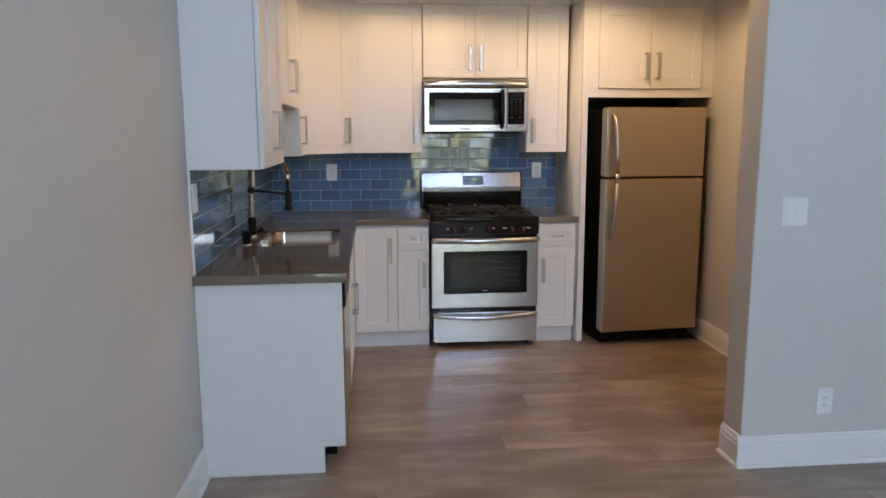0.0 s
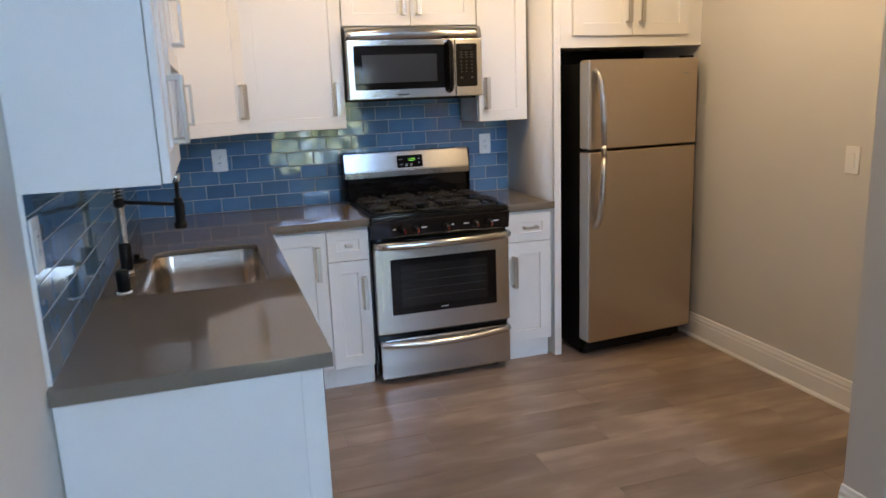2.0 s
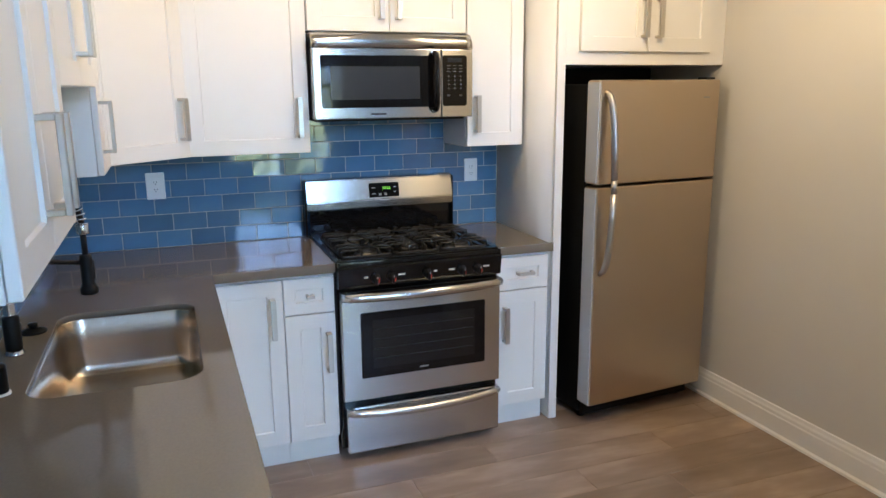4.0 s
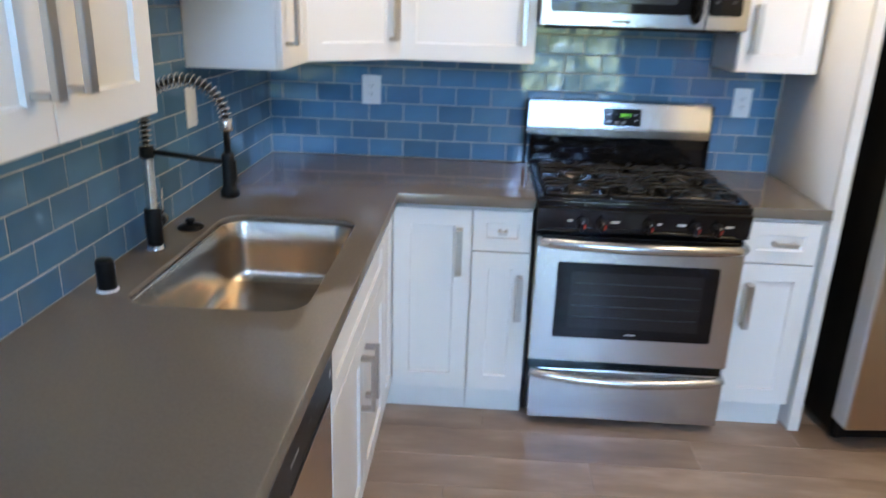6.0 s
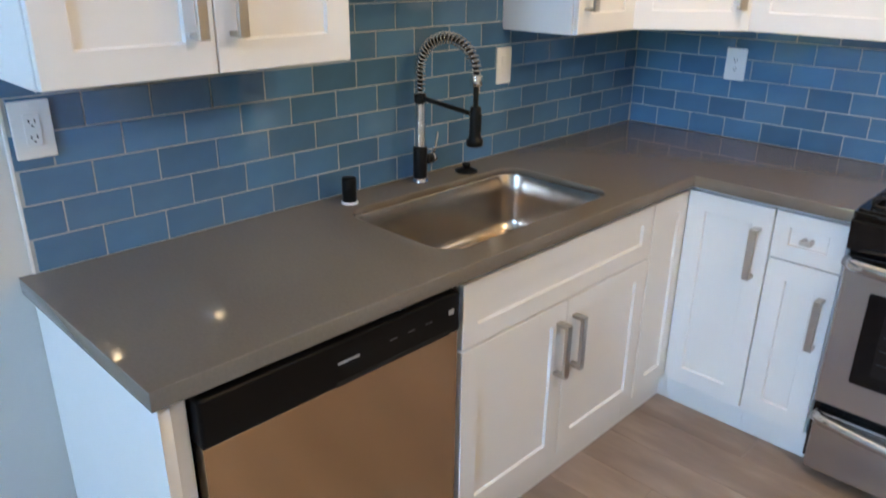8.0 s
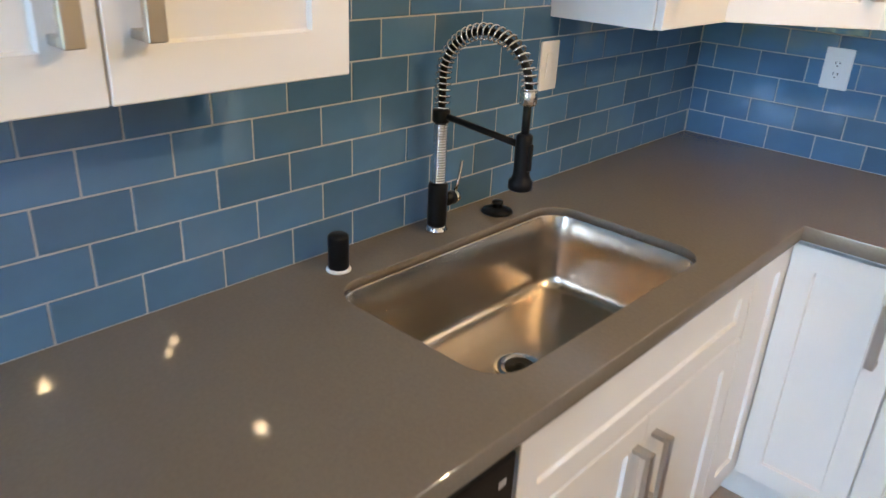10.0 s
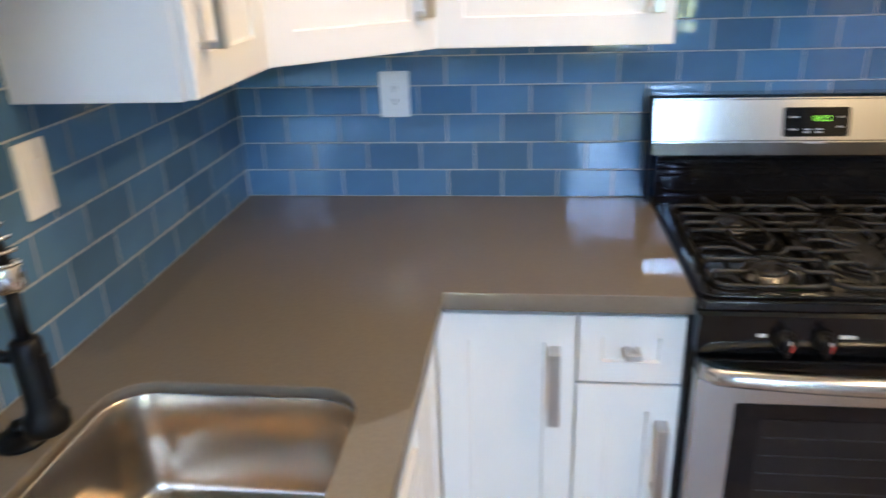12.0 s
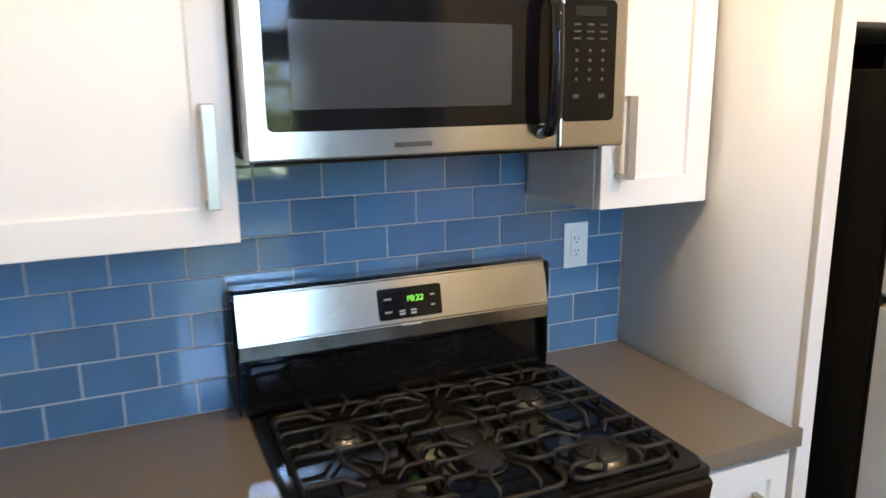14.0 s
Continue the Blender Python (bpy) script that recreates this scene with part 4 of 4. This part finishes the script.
# ---------------------------------------------------------------- refrigerator
GX0, GX1, GF = 2.352, 3.076, 5.260
fg = thing("refrigerator", (2.352, 5.260, 0), "stainless top-freezer refrigerator with black sides", "refrigerator")
part("body", box(bmesh.new(), GX0 + 0.006, GX1 - 0.002, GF + 0.101, GF + 0.665, 0.035, 1.655, 0.004), SIDE, fg, "black textured cabinet")
part("hinge_cover", boxed(GX1 - 0.07, GX1 - 0.01, GF + 0.027, GF + 0.087, 1.6735, 1.684, 0.003), BLACK, fg)
fd = part("freezer_door", box(bmesh.new(), GX0, GX1, GF, GF + 0.092, 1.197, 1.672, 0.009, 4), FRIDGE, fg, "smooth stainless freezer door")
ff = part("fridge_door", box(bmesh.new(), GX0, GX1, GF, GF + 0.092, 0.098, 1.186, 0.009, 4), FRIDGE, fg, "smooth stainless fridge door")
part("gasket", boxed(GX0 + 0.012, GX1 - 0.012, GF + 0.0925, GF + 0.1005, 0.10, 1.665), SLOT_SHADE, fg)
part("base_grille", boxed(GX0 + 0.02, GX1 - 0.02, GF + 0.073, GF + 0.100, 0.022, 0.090, 0.003), BLACK, fg)
for x in (GX0 + 0.05, GX1 - 0.05):
    for y in (GF + 0.125, GF + 0.60):
        part("foot", smooth(turned(bmesh.new(), [(0.022, 0.0005), (0.022, 0.014), (0.012, 0.018), (0.012, 0.036)], x, y, 12)), BLACK, fg)
for door, z0, z1 in ((fd, 1.206, 1.663), (ff, 0.107, 1.177)):
    part("side_edge", box(bmesh.new(), GX0 - 0.004, GX0 + 0.002, GF + 0.003, GF + 0.088, z0, z1, 0.002, 2), SILVER, door, "satin silver door edge")
hz = [(1.620, 0.000), (1.600, 0.022), (1.560, 0.036), (1.48, 0.048), (1.36, 0.056), (1.225, 0.060)]
part("handle", smooth(tube(bmesh.new(), [(GX0 + 0.038 + o * 0.30, GF + 0.004 - o, z) for z, o in hz], [0.012, 0.015, 0.016, 0.016, 0.016, 0.015], 12)), NICKEL, fd, "long curved metal handle")
hz = [(1.160, 0.060), (1.03, 0.056), (0.91, 0.048), (0.83, 0.036), (0.79, 0.022), (0.770, 0.0)]
part("handle", smooth(tube(bmesh.new(), [(GX0 + 0.038 + o * 0.30, GF + 0.004 - o, z) for z, o in hz], [0.015, 0.016, 0.016, 0.016, 0.015, 0.012], 12)), NICKEL, ff, "long curved metal handle")
part("handle_joint", smooth(tube(bmesh.new(), [(GX0 + 0.056, GF - 0.056, 1.2245), (GX0 + 0.056, GF - 0.056, 1.1605)], 0.0145, 12)), NICKEL, ff)
part("badge", boxed(GX1 - 0.105, GX1 - 0.065, GF - 0.0008, GF + 0.001, 1.585, 1.592), GREYMARK, fd)


fg.rotation_euler = (0, 0, radians(5.0))


# ---------------------------------------------------------------- wall plates
def wall_plate(label, m, w, h, sort):
    """A plate: local x across, z up, centre at 0, back on y = 0, face towards -y."""
    base = m @ Vector((0, 0, 0))
    cat = "outlet" if sort == "outlet" else "light switch"
    p = thing("wall_outlet" if sort == "outlet" else "light_switch", base, label, cat, "wall plates")
    part("plate", face_plate(-w / 2, w / 2, -h / 2, h / 2, 0, 0.006, 0.004, 0.002), PLASTIC, p, m=m)
    gangs = (0,) if w < 0.10 else (-0.023, 0.023)
    for g in gangs:
        if sort == "outlet":
            part("insert", face_plate(g - 0.0165, g + 0.0165, -0.034, 0.034, -0.0055, 0.0025, 0.003, 0.0008), PLASTIC, p, m=m)
            for z in (0.017, -0.017):
                for x in (-0.006, 0.006):
                    part("slot", boxed(g + x - 0.0012, g + x + 0.0012, -0.0084, -0.0078, z - 0.002, z + 0.006), SLOT_SHADE, p, m=m)
                part("slot", boxed(g - 0.002, g + 0.002, -0.0084, -0.0078, z - 0.010, z - 0.006), SLOT_SHADE, p, m=m)
        elif sort in ("switch", "rocker"):
            bm = face_plate(g - 0.0165, g + 0.0165, -0.034, 0.034, -0.0055, 0.0035, 0.003, 0.0008)
            bm.transform(Matrix.Rotation(radians(2.5), 4, "X"))
            part("rocker", bm, PLASTIC, p, m=m)
        for z in (-h / 2 + 0.012, h / 2 - 0.012):
            bm = bmesh.new()
            turned(bm, [(0.0032, 0.0), (0.0032, 0.0008), (0.0024, 0.0012)], sides=10)
            part("screw", bm, PLASTIC, p, m=m @ Matrix.Translation((g, -0.0058, z)) @ Matrix.Rotation(radians(90), 4, "X"))
    return p


TF = 5.9985
wall_plate("white outlet on the blue tiles near the corner", Matrix.Translation((0.450, TF, 1.208)), 0.082, 0.124, "outlet")
wall_plate("white outlet on the blue tiles beside the range", Matrix.Translation((2.031, TF, 1.211)), 0.074, 0.122, "outlet")
LEFT = Matrix.Rotation(radians(90), 4, "Z")
wall_plate("white switch plate on the tiles behind the faucet", Matrix.Translation((0.0015, 5.102, 1.236)) @ LEFT, 0.076, 0.126, "rocker")
wall_plate("white outlet at the end of the tiles", Matrix.Translation((0.0015, 3.555, 1.238)) @ LEFT, 0.082, 0.124, "outlet")
wall_plate("white double switch plate on the partition wall", Matrix.Translation((2.573, JAMB_Y0, 1.167)), 0.118, 0.124, "switch")
wall_plate("white outlet low on the partition wall", Matrix.Translation((2.783, JAMB_Y0, 0.300)), 0.074, 0.122, "outlet")
wall_plate("white switch plate beside the refrigerator", Matrix.Translation((KX, 4.296, 1.170)) @ Matrix.Rotation(radians(-90), 4, "Z"), 0.076, 0.124, "rocker")

# ---------------------------------------------------------------- backsplash tiles
PITCH_Y, JOINT, TT = 0.0782, 0.0036, 0.0072
tile_meshes = {}


def tile_mesh(w, h):
    key = (round(w, 3), round(h, 3))
    if key not in tile_meshes:
        bm = bmesh.new()
        box(bm, -w / 2, w / 2, -TT, 0, -h / 2, h / 2, min(0.0011, w / 5, h / 5))
        tile_meshes[key] = finish(bm, "tile", TILE)
    return tile_meshes[key]


def lay_tiles(parent, m, u0, u1, v0, low, open0, open1, high, first, pitch):
    """Running-bond tiles over u0..u1 from v0 up to low, and on to high between open0 and open1; first: a joint of the bottom row."""
    r = 0
    while v0 + r * PITCH_Y < high - 0.006:
        z0, z1 = v0 + r * PITCH_Y, v0 + (r + 1) * PITCH_Y - JOINT
        s = first + (pitch / 2 if r % 2 else 0.0) - 40 * pitch
        while s < u1:
            x0, x1 = max(s + JOINT / 2, u0), min(s + pitch - JOINT / 2, u1)
            s += pitch
            top = z1
            if z1 > low:
                if x1 > open0 + 0.004 and x0 < open1 - 0.004:
                    top = min(z1, high)
                    if z0 > low:
                        x0, x1 = max(x0, open0), min(x1, open1)
                else:
                    top = low
            if x1 - x0 < 0.006 or top - z0 < 0.006:
                continue
            ob = new("tile", tile_mesh(x1 - x0, top - z0))
            ob.parent = parent
            ob.matrix_parent_inverse = Matrix.Translation(parent.location).inverted()
            lean = pose(0, 0, 0, random.uniform(-0.6, 0.6), 0, random.uniform(-0.45, 0.45))
            ob.matrix_basis = m @ Matrix.Translation(((x0 + x1) / 2, 0, (z0 + top) / 2)) @ lean
        r += 1


bs1 = thing("backsplash", (1.1, 6.0, 0.9), "glossy blue glass subway tiles with pale grout behind the range", "backsplash", kind="structure")
bm = bmesh.new()
box(bm, 0.0, 2.187, KB - 0.0078, KB - 0.0005, 0.9165, 1.3585)
box(bm, 1.128, 1.878, KB - 0.0078, KB - 0.0005, 1.3587, 1.504)
part("grout", bm, GROUT, bs1)
bs2 = thing("backsplash", (0.0, 4.7, 0.9), "glossy blue glass subway tiles with pale grout behind the sink", "backsplash", kind="structure")
bm = bmesh.new()
box(bm, -0.0075, 0.0003, 3.505, 6.000, 0.9165, 1.3585)
box(bm, -0.0075, 0.0003, 4.186, 5.090, 1.3587, 1.653)
part("grout", bm, GROUT, bs2)
part("edge_trim", boxed(-0.0075, 0.0022, 3.4985, 3.5045, 0.9165, 1.3585, 0.0008), TRIM, bs2, "white tile edge trim")
lay_tiles(bs1, Matrix.Translation((0, KB - 0.002, 0)), 0.002, 2.186, 0.9185, 1.3580, 1.1275, 1.8785, 1.5030, 0.134, 0.1519)
lay_tiles(bs2, Matrix.Translation((-0.0055, 0, 0)) @ LEFT, 3.506, 5.997, 0.9185, 1.3580, 4.1845, 5.0905, 1.6525, 3.666, 0.155)

# ---------------------------------------------------------------- floor planks
plank_meshes = {}
PW, PL = 0.182, 1.22


def plank_mesh(length, width):
    key = (round(length, 3), round(width, 3))
    if key not in plank_meshes:
        bm = bmesh.new()
        box(bm, 0, length, 0, width, -0.012, 0, 0.0012)
        plank_meshes[key] = finish(bm, "plank", PLANK)
    return plank_meshes[key]


rows = int((KB - SOUTH) / PW) + 1
offsets = (0.0, 0.46, 0.83, 0.22, 0.64, 1.05, 0.35)
for r in range(rows):
    y1 = KB - r * PW
    y0 = max(y1 - PW, SOUTH)
    if y1 - y0 < 0.01:
        continue
    end = KX if y0 > JAMB_Y1 - 0.1 else EAST
    s = -0.008 - offsets[r % len(offsets)]
    while s < end:
        x0, x1 = max(s, -0.008), min(s + PL, end)
        if x1 - x0 > 0.02:
            ob = new("plank", plank_mesh(x1 - x0 - 0.0008, y1 - y0 - 0.0008))
            ob.parent = floor
            ob.location = (x0, y0, 0.0)
        s += PL
